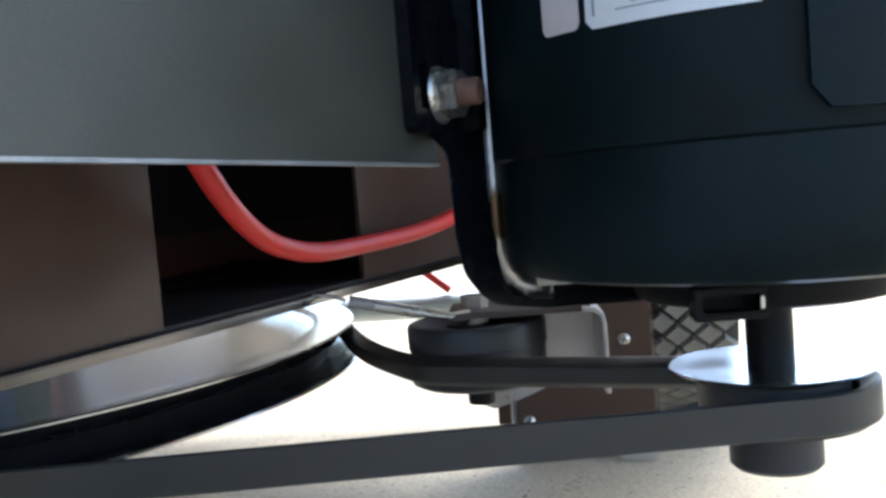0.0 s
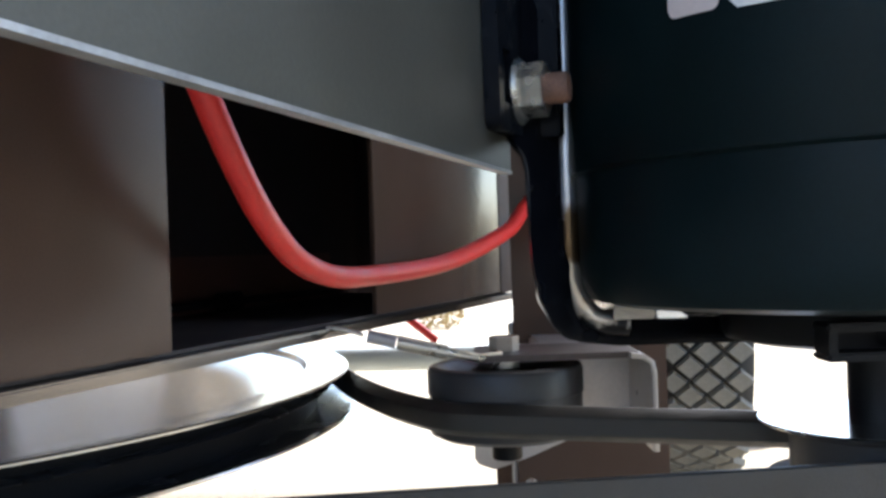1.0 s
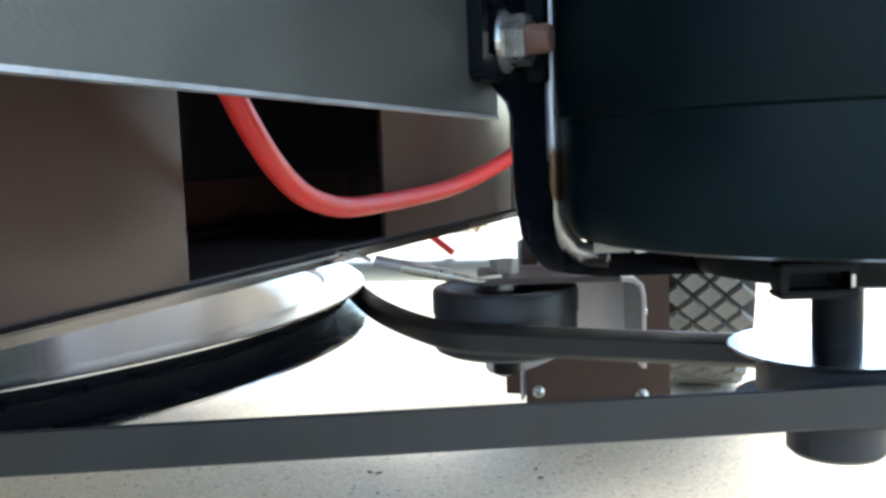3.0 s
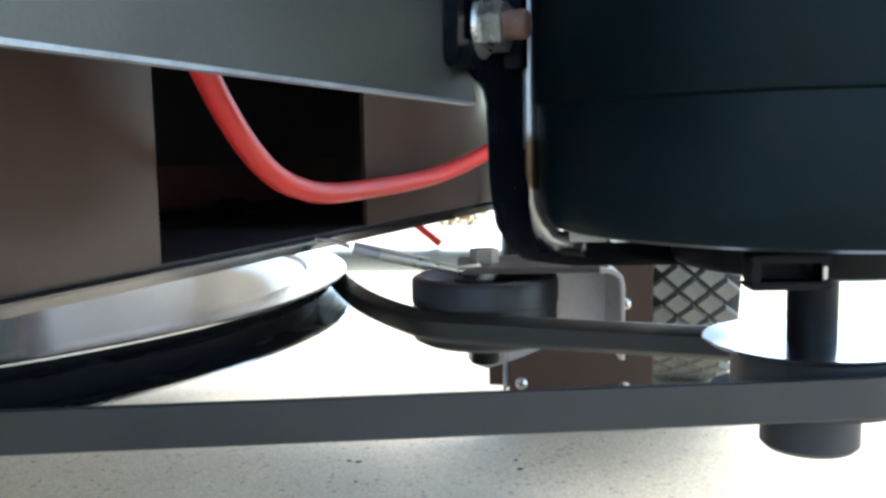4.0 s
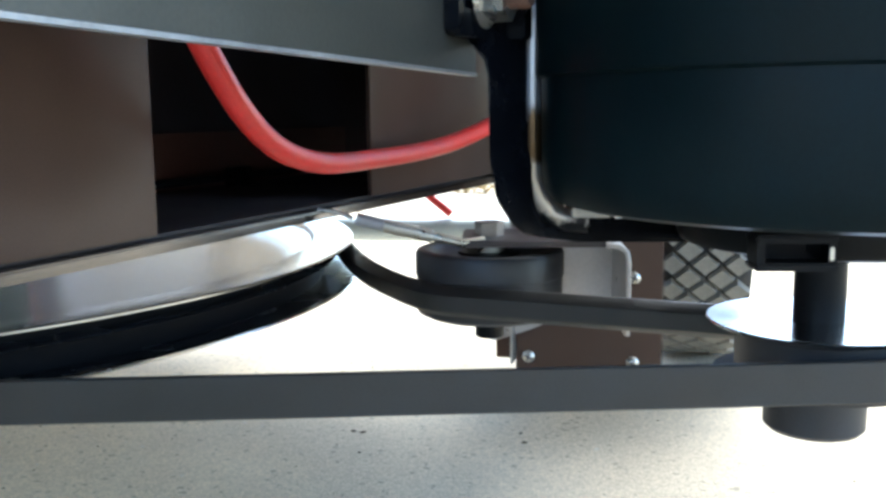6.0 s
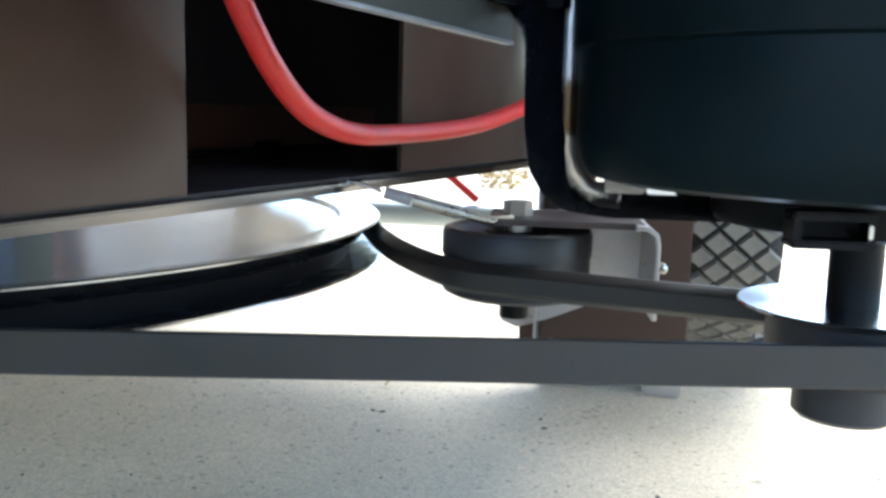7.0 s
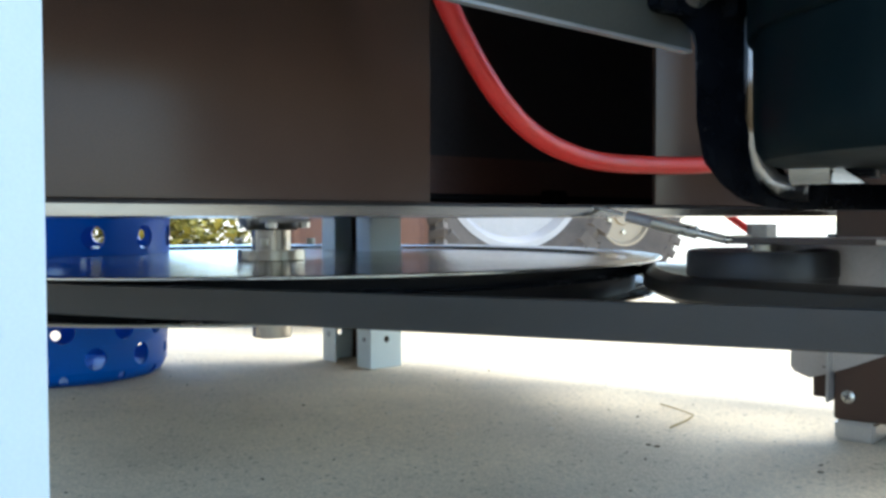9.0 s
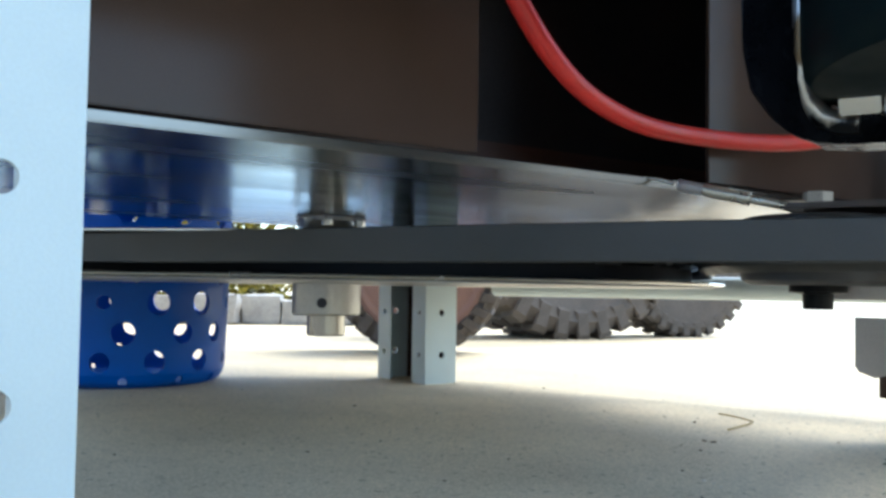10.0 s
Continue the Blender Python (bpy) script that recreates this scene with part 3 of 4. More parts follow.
coil = [A + (Bv - A) * (0.38 + 0.62 * k / 200) + 0.0033 * (math.cos(k * 0.9) * s1 + math.sin(k * 0.9) * s2) for k in range(201)]
part("coil", tube(bmesh.new(), coil, 0.0008, 6), ZINC, spr, "", 60)
part("sleeve", tube(bmesh.new(), [A, A + (Bv - A) * 0.36], 0.0036, 16), HUB, spr, "", 60)
part("hook", tube(bmesh.new(), smooth_path([A - ax * 0.002, A - ax * 0.012 + Vector((0, 0, 0.001)), A - ax * 0.022 + Vector((0, 0, 0.0))], 5), 0.0012, 8), ZINC, spr, "", 60)
part("link", tube(bmesh.new(), [Bv, Bv + ax * 0.018, Vector((0.045, 0.499, 0.1598))], 0.0026, 10), ZINC, spr, "bright zinc link", 60)


# ---- belt ----
def belt_path():
    c1, r1 = Vector(BIG), BIG_R - 0.0105
    c2, r2 = Vector(MOT), 0.042
    c3, r3 = Vector(IDL), IDL_R + 0.0048

    def tangent(ca, ra, cb, rb, sign):
        v = cb - ca
        phi = math.acos((ra - rb) / v.length)
        a = math.atan2(v.y, v.x) + sign * phi
        n = Vector((math.cos(a), math.sin(a)))
        return ca + ra * n, cb + rb * n, a

    def arc(c, r, s, e, n):
        return [c + r * Vector((math.cos(s + (e - s) * i / n), math.sin(s + (e - s) * i / n))) for i in range(n + 1)]

    a0 = tangent(c1, r1, c2, r2, -1)[2]                # near run
    _, qb, a1 = tangent(c1, r1, c3, -r3, 1)            # big pulley to the near side of the idler
    ra, _, a2 = tangent(c3, -r3, c2, r2, 1)            # idler to motor pulley
    out = []
    s, e = a2, a0
    while e > s:
        e -= 2 * math.pi
    out += arc(c2, r2, s, e, 32)
    s, e = a0, a1
    while e > s:
        e -= 2 * math.pi
    e -= radians(1.0)
    out += arc(c1, r1, s, e, 120)
    leave, along = out[-1], Vector((math.sin(e), -math.cos(e)))
    s, e = math.atan2(qb.y - c3.y, qb.x - c3.x), math.atan2(ra.y - c3.y, ra.x - c3.x)
    while e < s:
        e += 2 * math.pi
    s += (e - s) * 0.28
    meet, onward = c3 + r3 * Vector((math.cos(s), math.sin(s))), Vector((-math.sin(s), math.cos(s)))
    k = (meet - leave).length
    for i in range(1, 16):                             # a stiff belt eases from one pulley to the next
        t = i / 16
        out.append((1 - t) ** 3 * leave + 3 * t * (1 - t) ** 2 * (leave + along * k * 0.36) + 3 * t * t * (1 - t) * (meet - onward * k * 0.36) + t ** 3 * meet)
    return out + arc(c3, r3, s, e, 16)


def vee_belt(path, z0, z1):
    """A closed belt with a wedge section: a flat wide back outside the loop, slanted sides, a narrow inner face."""
    bm = bmesh.new()
    n, rows = len(path), []
    section = ((0.0045, z0 + 0.0006), (0.0045, z1 - 0.0006), (0.0038, z1), (0.0022, z1), (-0.0045, z1 - 0.0036), (-0.005, z1 - 0.0042),
               (-0.005, z0 + 0.0042), (-0.0045, z0 + 0.0036), (0.0022, z0), (0.0038, z0))
    for i, p in enumerate(path):
        d = (path[(i + 1) % n] - path[i - 1]).normalized()
        out = Vector((-d.y, d.x))
        rows.append([bm.verts.new((*(p + out * o), z)) for o, z in section])
    for a, b in zip(rows, rows[1:] + rows[:1]):
        for k in range(len(section)):
            l = (k + 1) % len(section)
            bm.faces.new((a[k], a[l], b[l], b[k]))
    return bm


tagged(part("drive_belt", vee_belt(belt_path(), BELT0, BELT1), RUBBER, smooth=25), "black rubber drive belt running round three pulleys", "belt")

# ---- red cable ----
cable = [(-0.122, 0.3155, 0.441), (-0.1045, 0.3172, 0.390), (-0.0751, 0.338, 0.291), (-0.0566, 0.3803, 0.2308), (-0.0422, 0.4422, 0.2085),
         (-0.0172, 0.5177, 0.2055), (0.0215, 0.5971, 0.211), (0.0614, 0.6643, 0.229), (0.0775, 0.697, 0.2455), (0.093, 0.73, 0.262), (0.108, 0.765, 0.282)]
tagged(part("red_cable", tube(bmesh.new(), smooth_path(cable), CABLE_R), RED, smooth=60), "thick red insulated battery cable hanging in a loop", "cable")


# ---- legs ----
def holed_plate(bm, w, z0, z1, holes, th, m, r=0.004, seg=16):
    """An upright plate in x and z, with round holes, thickness along +y."""
    xs = sorted({h[0] for h in holes})
    zs = [z0]
    for _, z in sorted(holes, key=lambda h: h[1]):
        zs += [z - 0.009, z + 0.009]
    zs.append(z1)
    made, front = [], {}
    hx = xs[0]
    cols = [0.0, hx - 0.009, hx + 0.009, w]
    for side in (0, th):
        for i in range(3):
            for j in range(len(zs) - 1):
                x0, x1, a, c = cols[i], cols[i + 1], zs[j], zs[j + 1]
                if i == 1 and j % 2 == 1:
                    cx, cz = (x0 + x1) / 2, (a + c) / 2
                    rim, out = [], []
                    for k in range(seg):
                        t = 2 * math.pi * (k + 0.5) / seg
                        co, si = math.cos(t), math.sin(t)
                        q = 0.009 / max(abs(co), abs(si))
                        rim.append(bm.verts.new((cx + r * co, side, cz + r * si)))
                        out.append(bm.verts.new((cx + q * co, side, cz + q * si)))
                    for k in range(seg):
                        l = (k + 1) % seg
                        bm.faces.new((rim[k], rim[l], out[l], out[k]))
                    for dx, dz, k in ((1, 1, seg // 8 - 1), (-1, 1, 3 * seg // 8 - 1), (-1, -1, 5 * seg // 8 - 1), (1, -1, 7 * seg // 8 - 1)):
                        v = bm.verts.new((cx + 0.009 * dx, side, cz + 0.009 * dz))
                        bm.faces.new((out[k], v, out[(k + 1) % seg]))
                        made.append(v)
                    if side:
                        for k in range(seg):
                            l = (k + 1) % seg
                            bm.faces.new((rim[k], rim[l], front[(i, j)][l], front[(i, j)][k]))
                    else:
                        front[(i, j)] = rim
                    made += rim + out
                else:
                    q = [bm.verts.new(p) for p in ((x0, side, a), (x1, side, a), (x1, side, c), (x0, side, c))]
                    bm.faces.new(q)
                    made += q
    ring = [(0, z0), (w, z0), (w, z1), (0, z1)]
    for (xa, za), (xb, zb) in zip(ring, ring[1:] + ring[:1]):
        q = [bm.verts.new(p) for p in ((xa, 0, za), (xb, 0, zb), (xb, th, zb), (xa, th, za))]
        bm.faces.new(q)
        made += q
    bmesh.ops.remove_doubles(bm, verts=bm.verts, dist=0.00002)
    bmesh.ops.transform(bm, matrix=m, verts=bm.verts)
    return bm


HOLES = [0.019, 0.077, 0.135]
RAIL = [0.033, 0.082, 0.131, 0.18, 0.229, 0.278, 0.327]


def leg(m, label, name="leg"):
    """An upright lipped channel, open towards -y: web behind, two sides, two lips."""
    t = thing(name, label, "machine leg", "legs of the machine", m=m)
    w, dp, th, lip = 0.1, 0.044, 0.0025, 0.027
    top = 0.4
    part("web", box(bmesh.new(), th, w - th, dp - th, dp, 0.0, top), BRONZE, t, "dark bronze back of the channel")
    for x in (0.0, w - lip):
        part("lip", holed_plate(bmesh.new(), lip, 0.0, top, [(lip / 2, z) for z in RAIL], th, pose(x, 0, 0), 0.0032), WHITE_PAINT, t)
    for x, q in ((0.0, 90), (w, 90)):
        m2 = pose(x, th, 0, 0, 0, 90) if x == 0 else pose(x, th, 0, 0, 0, 90)
        m2 = m2 @ pose(0, 0 if x else -th, 0)
        part("side", holed_plate(bmesh.new(), dp - th, 0.0, top, [((dp - th) / 2, z) for z in RAIL], th, m2, 0.0038), WHITE_PAINT, t)
    return t


leg(pose(-0.528, 0.864, 0, 0, 0, YAW), "white powder coated steel channel leg with bolt holes, standing on concrete")
# the leg close by: only its side faces the view
NEARM = pose(-0.055, 0.099, 0, 0, 0, YAW)
near = thing("leg", "white powder coated steel leg with dark round bolt holes", "machine leg", "legs of the machine", m=NEARM)
bm = holed_plate(bmesh.new(), 0.06, 0.0, 0.243, [(0.0395, z) for z in HOLES], 0.0025, pose(0, -0.06, 0, 0, 0, 90), 0.0045, 24)
part("side", bm, WHITE_PAINT, near)
part("web", box(bmesh.new(), -0.075, -0.0026, -0.0025, 0.0, 0.0, 0.243, 0.0004), WHITE_PAINT, near)
part("lip", box(bmesh.new(), -0.03, -0.0026, -0.06, -0.0575, 0.0, 0.243, 0.0004), WHITE_PAINT, near)

# ---- boxed leg by the idler ----
bl = thing("boxed_leg", "bronze sheet metal leg with cross-head screws and pale feet", "machine leg", "legs of the machine", m=pose(0.0685, 0.717, 0, 0, 0, -12))
part("body", box(bmesh.new(), 0, 0.115, 0.0, 0.06, 0.016, 0.401, 0.001), BRONZE, bl)
for x in (0.001, 0.084):
    part("foot", box(bmesh.new(), x, x + 0.03, -0.002, 0.05, 0.0, 0.0155, 0.002), ALU_DULL, bl, "pale metal foot")
part("corner_flange", box(bmesh.new(), -0.0025, -0.0005, -0.012, 0.05, 0.03, 0.16, 0.0005), ALU_DULL, bl, "pale bent flange")
part("flange_tail", box(bmesh.new(), -0.017, -0.003, 0.003, 0.006, 0.031, 0.056, 0.0005), BRONZE, bl)
bm = prism(bmesh.new(), [(-0.033, 0.092), (-0.033, 0.054), (-0.03, 0.05), (-0.018, 0.046), (-0.006, 0.05), (0.012, 0.057), (0.045, 0.072), (0.045, 0.079), (-0.004, 0.079), (-0.006, 0.092)], 0.0005, 0.0022)
bmesh.ops.transform(bm, matrix=TURN, verts=bm.verts)
part("gusset", bm, ARM_GREY, bl, "pale grey gusset plate")
for x, z in ((0.0105, 0.034), (0.0935, 0.034), (0.0935, 0.102)):
    screw(bl, x, 0.0, z)

# ---- pale cross tube behind the pulleys ----
tagged(part("cross_tube", tube(bmesh.new(), [(-0.4, 0.93, 0.114), (0.13, 0.888, 0.114)], 0.012, 20), WHITE_PAINT, smooth=50), "pale round cross tube between two legs", "tube")


# ---- blue basket ----
def basket(m):
    t = thing("basket", "blue plastic basket with scattered round holes, standing on concrete", "basket", m=m)
    bm = bmesh.new()
    ncol, rows = 13, [(0.0, 0.014, 0.0052), (0.014, 0.042, 0.0118), (0.042, 0.074, 0.0125), (0.074, 0.106, 0.0132), (0.106, 0.138, 0.013), (0.138, 0.17, 0.0125), (0.17, 0.202, 0.013), (0.202, 0.234, 0.0125), (0.234, 0.28, 0.0)]
    seg = 16
    rng = random.Random(4)

    def at(a, z, inner):
        r = 0.118 + 0.008 * z / 0.28 - (0.003 if inner else 0)
        if z < 0.02:
            r -= 0.014 * (1 - math.sqrt(max(0, 1 - (1 - z / 0.02) ** 2)))
        return (r * math.cos(a), r * math.sin(a), z)
    da = 2 * math.pi / ncol
    for j, (z0, z1, hr) in enumerate(rows):
        for i in range(ncol):
            a0 = (i + (0.5 if j % 2 else 0)) * da
            a1 = a0 + da
            ca, cz = (a0 + a1) / 2 + rng.uniform(-0.05, 0.05), (z0 + z1) / 2
            use = hr * rng.choice((1, 1, 0.95, 0.9, 0.55)) if hr else 0
            rims = []
            for inner in (0, 1):
                if not use:
                    n = 4
                    for k in range(n):
                        b0, b1 = a0 + da * k / n, a0 + da * (k + 1) / n
                        bm.faces.new([bm.verts.new(at(*p, inner)) for p in ((b0, z0), (b1, z0), (b1, z1), (b0, z1))])
                    continue
                ha, hz = da / 2, (z1 - z0) / 2
                rim, out = [], []
                for k in range(seg):
                    q = 2 * math.pi * k / seg
                    co, si = math.cos(q), math.sin(q)
                    s = 1 / max(abs(co), abs(si))
                    rim.append(bm.verts.new(at(ca + use / 0.122 * co, cz + use * si, inner)))
                    out.append(bm.verts.new(at((a0 + a1) / 2 + ha * s * co, cz + hz * s * si, inner)))
                for k in range(seg):
                    l = (k + 1) % seg
                    bm.faces.new((rim[k], rim[l], out[l], out[k]))
                rims.append(rim)
            if rims:
                for k in range(seg):
                    l = (k + 1) % seg
                    bm.faces.new((rims[0][k], rims[0][l], rims[1][l], rims[1][k]))
    bmesh.ops.remove_doubles(bm, verts=bm.verts, dist=0.00005)
    part("wall", bm, BLUE, t, "", 35)
    part("bottom", lathe(bmesh.new(), [(0, 0.001), (0.106, 0.001), (0.106, 0.004), (0, 0.004)], 48), BLUE, t)
    part("rim", lathe(bmesh.new(), [(0.124, 0.279), (0.132, 0.279), (0.134, 0.282), (0.132, 0.286), (0.124, 0.286), (0.122, 0.282), (0.124, 0.279)], 64), BLUE, t, "", 40)
    return t


basket(pose(-0.738, 0.648, 0, 0, 0, 7))


# ---- wheels ----
def block(w, h, d, skew=0.0, taper=0.8):
    """One tread block; its outer face looks along +x."""
    bm = bmesh.new()
    lo = [bm.verts.new((0, y, z)) for y, z in ((-w / 2, -h / 2 - skew), (w / 2, -h / 2 + skew), (w / 2, h / 2 + skew), (-w / 2, h / 2 - skew))]
    hi = [bm.verts.new((d, v.co.y * taper, v.co.z * taper)) for v in lo]
    bm.faces.new(hi)
    for k in range(4):
        bm.faces.new((lo[k], lo[(k + 1) % 4], hi[(k + 1) % 4], hi[k]))
    bmesh.ops.recalc_face_normals(bm, faces=bm.faces)
    return bm


def diamond(w, h, d):
    bm = bmesh.new()
    lo = [bm.verts.new((0, y, z)) for y, z in ((-w / 2, 0), (0, -h / 2), (w / 2, 0), (0, h / 2))]
    hi = [bm.verts.new((d, v.co.y * 0.86, v.co.z * 0.86)) for v in lo]
    bm.faces.new(hi)
    for k in range(4):
        bm.faces.new((lo[k], lo[(k + 1) % 4], hi[(k + 1) % 4], hi[k]))
    bmesh.ops.recalc_face_normals(bm, faces=bm.faces)
    return bm


def mesh_of(name, bm, material):
    me = bpy.data.meshes.new(name)
    bm.to_mesh(me)
    bm.free()
    me.materials.append(material)
    return me


def piece(name, me, parent, m):
    o = new(name, me)
    o.parent = parent
    o.matrix_basis = m
    return o


# wheel with the diamond tread
dw = thing("diamond_tread_wheel", "wheel with a dusty diamond-tread tyre, standing on concrete", "wheel", m=pose(0.243, 0.874, 0.142, 0, 0, -8))
WR, WW = 0.136, 0.078
tyre = part("tyre", lathe(bmesh.new(), [(0.08, -WW / 2), (WR - 0.008, -WW / 2), (WR - 0.001, -WW / 2 + 0.007), (WR, -WW / 2 + 0.014), (WR, WW / 2 - 0.014), (WR - 0.001, WW / 2 - 0.007), (WR - 0.008, WW / 2), (0.08, WW / 2)], 72, Matrix.Rotation(radians(90), 4, 'Y')), TYRE, dw, "", 40)
part("rim", lathe(bmesh.new(), [(0, -0.02), (0.03, -0.022), (0.07, -0.03), (0.081, -0.036), (0.081, 0.036), (0.07, 0.03), (0.03, 0.022), (0, 0.02)], 48, Matrix.Rotation(radians(90), 4, 'Y')), HUB, dw, "", 40)
me = mesh_of("tread_block", diamond(0.0235, 0.0205, 0.006), TREAD)
NA = 35
for i in range(NA * 2):
    a = 360 / (NA * 2) * i
    for k in (range(-1, 2) if i % 2 else (-0.5, 0.5)):
        piece("tread_block", me, tyre, pose(0, 0, 0, a, 0, 0) @ pose(k * 0.0265, -WR + 0.0005, 0, 0, 0, -90))


def knobbly(m, r, w, face, hub_r, n, label):
    """A wheel whose axis is x; its outer side looks along +x."""
    t = thing("vehicle_wheel", label, "wheel", "wheels of a parked vehicle", m=m)
    spin = Matrix.Rotation(radians(90), 4, 'Y')
    ty = part("tyre", lathe(bmesh.new(), [(hub_r, -w / 2 * 0.8), (r * 0.86, -w / 2), (r * 0.95, -w * 0.42), (r * 0.965, -w * 0.2), (r * 0.965, w * 0.2), (r * 0.95, w * 0.42), (r * 0.86, w / 2), (hub_r + 0.012, w / 2 * 0.86), (hub_r, w / 2 * 0.8)], 72, spin), TYRE_DUSTY, t, "", 40)
    part("rim", lathe(bmesh.new(), [(0, w * 0.36), (hub_r * 0.3, w * 0.37), (hub_r * 0.34, w * 0.33), (hub_r * 0.86, w * 0.34), (hub_r * 0.93, w * 0.41), (hub_r, w * 0.41), (hub_r, -w * 0.4), (0, -w * 0.4)], 64, spin), face, t, "", 30)
    for k in range(5):
        a = 2 * math.pi * k / 5
        part("wheel_bolt", prism(bmesh.new(), hexagon(0.006), w * 0.33, w * 0.38, spin @ pose(hub_r * 0.55 * math.cos(a), hub_r * 0.55 * math.sin(a), 0)), ZINC, t)
    long_b = mesh_of("tread_block", block(w * 0.3, 2 * math.pi * r / n * 0.62, r * 0.035, 0.006), TYRE_DUSTY)
    mid_b = mesh_of("tread_block", block(w * 0.24, 2 * math.pi * r / n * 0.66, r * 0.032, -0.005), TYRE_DUSTY)
    side_b = mesh_of("side_lug", block(r * 0.2, 2 * math.pi * r / n * 0.55, w * 0.03, 0.003), TYRE_DUSTY)
    for i in range(n):
        a = 360 / n * i
        spinm = pose(0, 0, 0, a, 0, 0)
        for x, me, da in ((-0.34 * w, long_b, 0), (-0.02 * w, mid_b, 180 / n), (0.34 * w, long_b, 60 / n)):
            piece("tread_block", me, ty, spinm @ pose(0, 0, 0, da, 0, 0) @ pose(x, -r * 0.962, 0, 0, 0, -90))
        piece("side_lug", side_b, ty, spinm @ pose(w * 0.47, -r * 0.875, 0, 0, 0, 0))
    return t


def facing(x, y, r, nx, ny):
    return pose(x, y, r * 0.985, 0, 0, math.degrees(math.atan2(ny, nx)))


knobbly(facing(-0.83, 1.97, 0.32, 0.86, -0.51), 0.32, 0.25, HUB, 0.215, 32, "dusty knobbly tyre on a large pale grey wheel")
knobbly(facing(-0.63, 2.27, 0.185, 0.8, -0.6), 0.185, 0.14, HUB_TAN, 0.08, 30, "dusty knobbly tyre on a small tan wheel")
knobbly(facing(-0.75, 1.28, 0.15, 0.5, -0.87), 0.15, 0.1, BROWN_RIM, 0.118, 30, "dark knobbly tyre on a brown wheel")


# ---- stone edging and shrubs outside ----
def stones():
    """Squat, broken blocks with worn corners, set in a row."""
    rng = random.Random(11)
    t = thing("stone_edging", "row of rough pale edging stones on the drive", "edging", "edging")
    for k in range(16):
        w, dp, h = rng.uniform(0.055, 0.075), rng.uniform(0.045, 0.06), rng.uniform(0.036, 0.046)
        bm = bmesh.new()
        bmesh.ops.create_cube(bm, size=2)
        bmesh.ops.subdivide_edges(bm, edges=list(bm.edges), cuts=3, use_grid_fill=True)
        for v in bm.verts:
            p = v.co.copy()
            p *= 1 - 0.16 * max(p.length - 1.05, 0)
            q = 1 + 0.16 * noise.noise(p * 1.7 + Vector((k * 3.1, 0, 0))) + 0.06 * noise.noise(p * 5 + Vector((0, k, 0)))
            v.co = Vector((p.x * w * q, p.y * dp * q, max(p.z * q, -1) * h))
        d = -0.95 + k * 0.128
        bmesh.ops.transform(bm, matrix=pose(-1.74 + d * 0.8 + rng.uniform(-0.01, 0.01), 2.0 + d * 0.62 + rng.uniform(-0.012, 0.012), h, 0, 0, 37 + rng.uniform(-9, 9)), verts=bm.verts)
        part("stone", bm, STONE, t, "", 35)


stones()


def shrubs():
    rng = random.Random(5)
    verts, faces = [], []
    for c in range(44):
        d = rng.uniform(-1.3, 1.3)
        cx, cy = -2.3 + d * 0.8 + rng.uniform(-0.2, 0.2), 2.6 + d * 0.62 + rng.uniform(-0.15, 0.25)
        h = rng.uniform(0.3, 0.6)
        for l in range(260):
            a, u = rng.uniform(0, 2 * math.pi), rng.random()
            rad = 0.17 * math.sqrt(rng.random()) * (0.55 + 0.6 * math.sin(math.pi * min(u + 0.15, 1)))
            p = Vector((cx + rad * math.cos(a), cy + rad * math.sin(a), 0.02 + u * h))
            q = Euler((rng.uniform(-1, 1), rng.uniform(-1, 1), rng.uniform(0, 6.3))).to_matrix()
            s = rng.uniform(0.016, 0.034)
            i = len(verts)
            verts += [p + q @ Vector(v) * s for v in ((-0.45, 0, 0), (0, -1, 0.15), (0.45, 0, 0), (0, 1, 0.15))]
            faces.append((i, i + 1, i + 2, i + 3))
    me = bpy.data.meshes.new("shrub_leaves")
    me.from_pydata(verts, [], faces)
    me.materials.append(LEAF)
    tagged(new("shrub_leaves", me), "yellow-green leafy shrubs beyond the drive", "shrubs", kind="stuff")


shrubs()


def leaf_tuft():
    rng = random.Random(8)
    verts, faces = [], []
    for l in range(420):
        a, d = rng.uniform(0, 6.3), 0.09 * math.sqrt(rng.random()) * 0.6
        p = Vector((0.005 + d * math.cos(a) * 1.3, 2.58 + d * math.sin(a), rng.uniform(0.004, 0.075) * (1.1 - d * 6)))
        q = Euler((rng.uniform(-1, 1), rng.uniform(-1, 1), rng.uniform(0, 6.3))).to_matrix()
        k = rng.uniform(0.006, 0.012)
        i = len(verts)
        verts += [p + q @ Vector(v) * k for v in ((-0.4, 0, 0), (0, -1, 0.15), (0.4, 0, 0), (0, 1, 0.15))]
        faces.append((i, i + 1, i + 2, i + 3))
    me = bpy.data.meshes.new("dry_leaves")
    me.from_pydata(verts, [], faces)
    me.materials.append(STRAW)
    tagged(new("dry_leaves", me), "low tuft of dry golden leaves on the drive", "leaves", kind="stuff")


leaf_tuft()

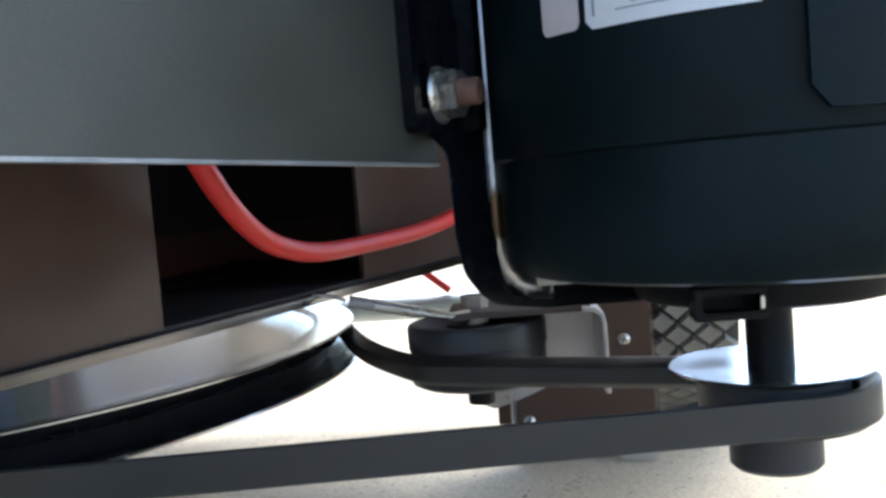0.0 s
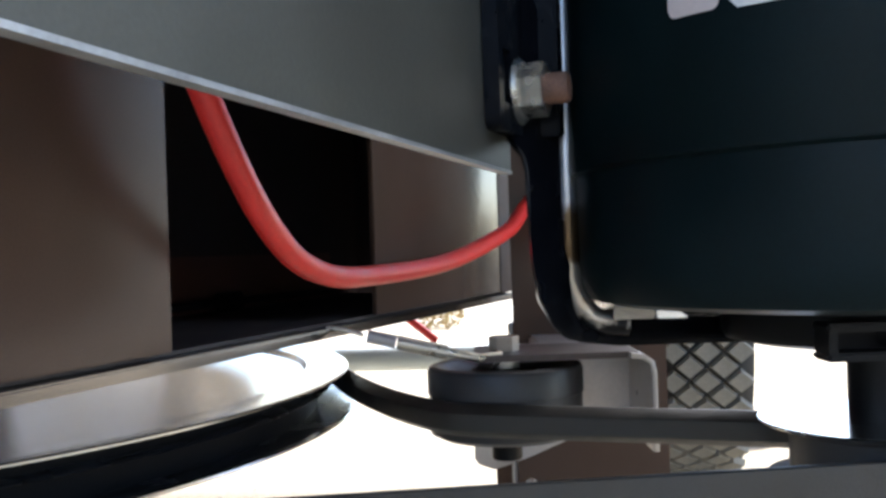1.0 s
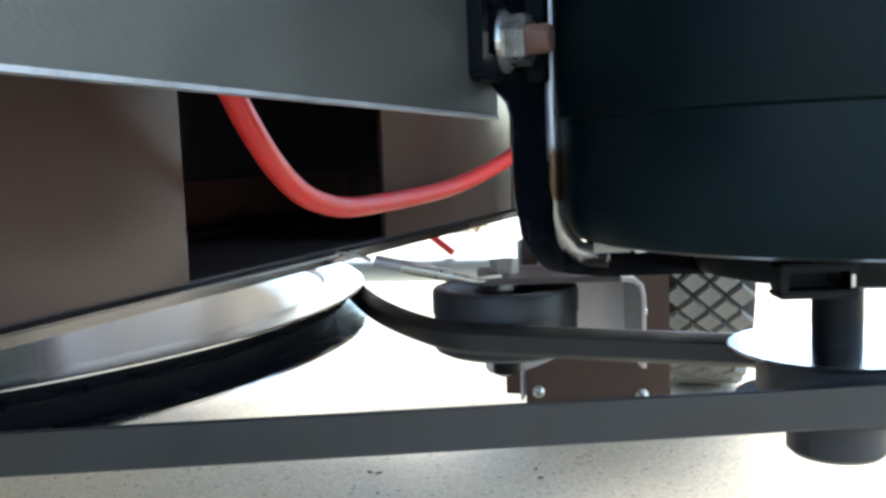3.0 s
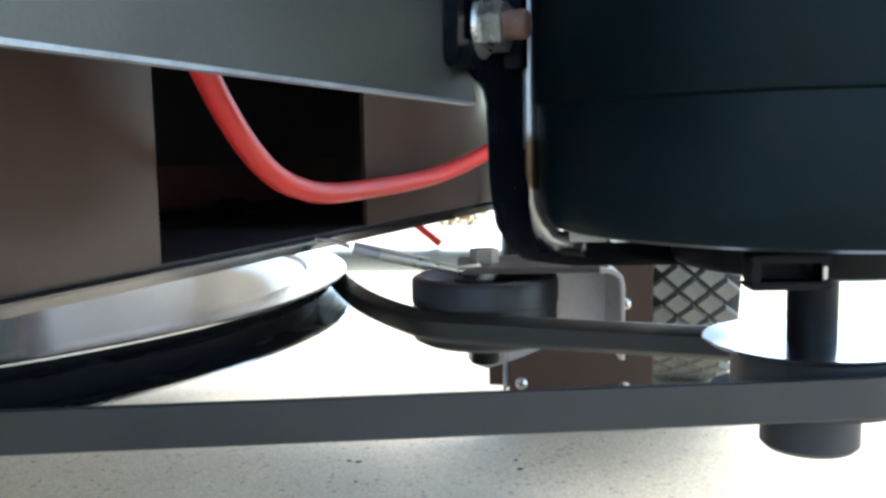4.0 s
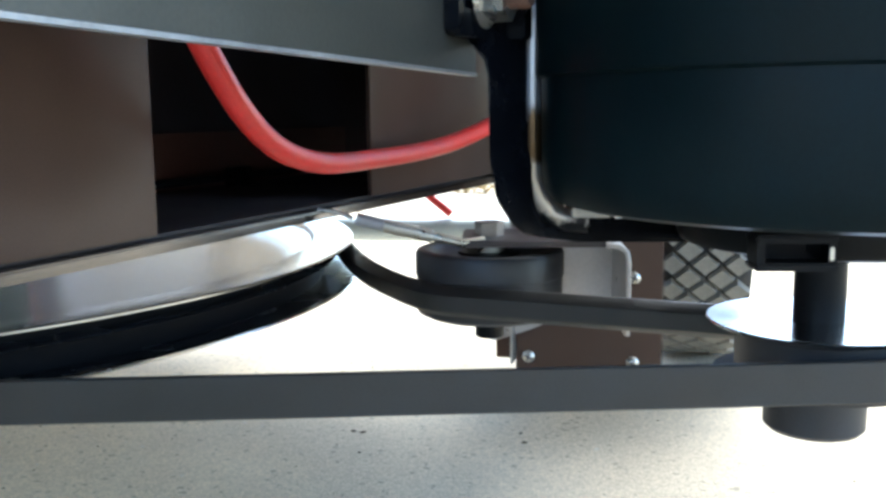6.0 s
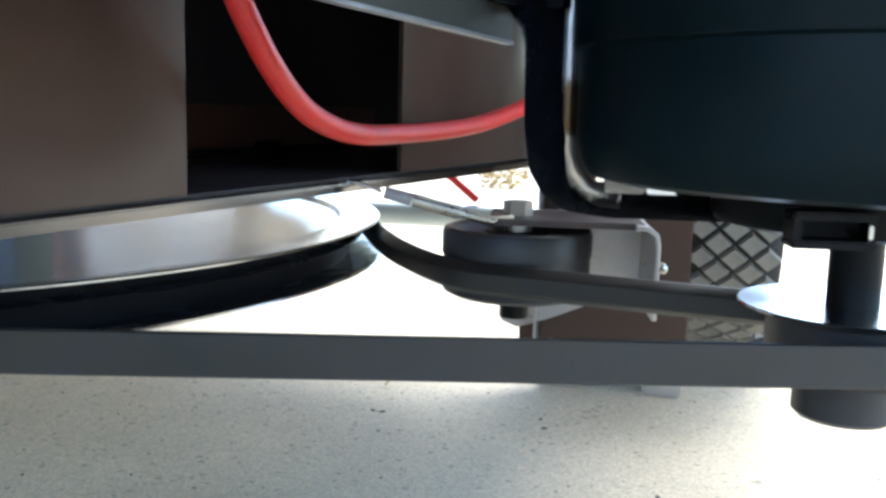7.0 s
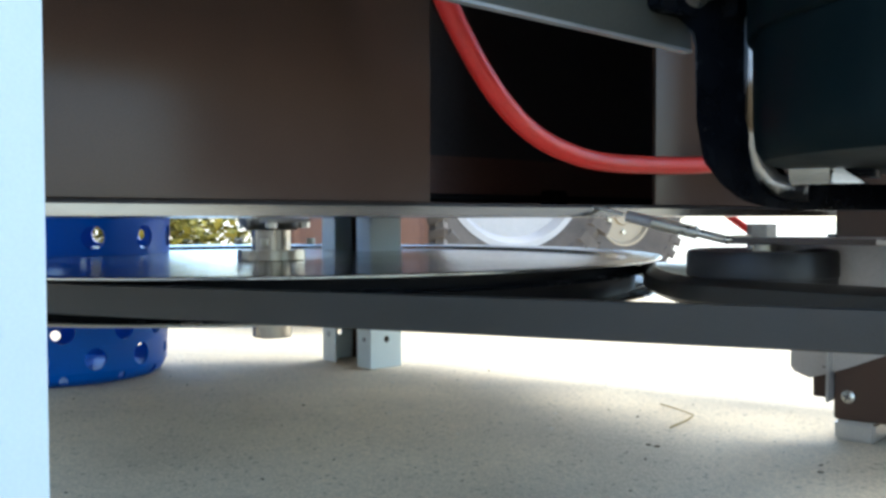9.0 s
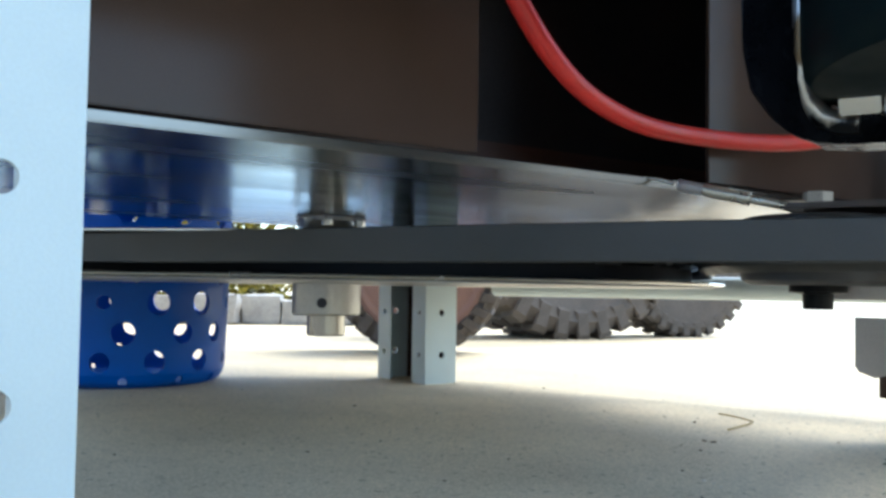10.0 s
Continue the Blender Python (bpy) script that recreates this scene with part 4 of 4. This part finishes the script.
# ---- red strap and small clutter behind the idler ----
tagged(part("red_strap", tube(bmesh.new(), [(-0.054, 0.898, 0.178), (-0.016, 0.898, 0.15), (0.008, 0.898, 0.13)], 0.004, 10), RED, smooth=60), "thin red strap hanging behind the frame", "strap")
# Made-up hose: its pale colour stands in for sunlit floor and a chrome bit.
hose = thing("pale_stand_in", "pale tube with a blue piece, standing in for bright floor behind the wheel", "hose")
part("tube", tube(bmesh.new(), smooth_path([(0.196, 0.975, 0.009), (0.25, 0.98, 0.009), (0.32, 0.975, 0.01), (0.39, 1.0, 0.009)], 6), 0.009, 14), WHITE_PAINT, hose, "", 60)
part("clamp", tube(bmesh.new(), [(0.318, 0.975, 0.0125), (0.35, 0.984, 0.0125)], 0.0125, 16), BLUE, hose, "blue piece", 60)

# ---- straw and specks on the floor ----
st = [(-0.085, 0.778, 0.002), (-0.064, 0.758, 0.003), (-0.0465, 0.744, 0.002), (-0.046, 0.724, 0.002), (-0.052, 0.689, 0.0015)]
tagged(part("straw", tube(bmesh.new(), st, 0.0007, 6), STRAW), "bent dry straw lying on the concrete", "straw")


def specks():
    rng = random.Random(21)
    bm = bmesh.new()
    spots = [(0.072, 0.608), (-0.042, 0.586), (-0.548, 0.654), (-0.311, 0.883), (-0.29, 0.632), (0.135, 0.4992), (0.0048, 0.4385), (-0.0523, 0.6284), (-0.0893, 0.7222), (0.07, 0.627), (-0.045, 0.626), (-0.376, 0.6257), (-0.2523, 0.417), (-0.5, 0.72), (-0.29, 0.65), (-0.06, 0.6)]
    spots += [(rng.uniform(-0.7, 0.45), rng.uniform(0.3, 1.1)) for _ in range(150)]
    for k, (x, y) in enumerate(spots):
        r = rng.uniform(0.001, 0.002) if k < 12 else rng.uniform(0.0003, 0.0011)
        box(bm, -r, r, -r * 0.5, r * 0.5, 0, r * 0.5, m=pose(x, y, 0, rng.uniform(-8, 8), 0, rng.uniform(0, 360)))
    tagged(part("floor_debris", bm, DIRT), "dark crumbs of dirt scattered on the concrete", "debris", kind="stuff")
    bm = bmesh.new()
    for k in range(60):
        r = rng.uniform(0.0005, 0.0016)
        box(bm, -r, r, -r * 0.7, r * 0.7, 0, r * 0.4, m=pose(rng.uniform(-0.6, 0.3), rng.uniform(0.35, 0.95), 0, 0, 0, rng.uniform(0, 360)))
    tagged(part("pale_chips", bm, CREAM), "tiny pale chips scattered on the concrete", "debris", kind="stuff")


specks()
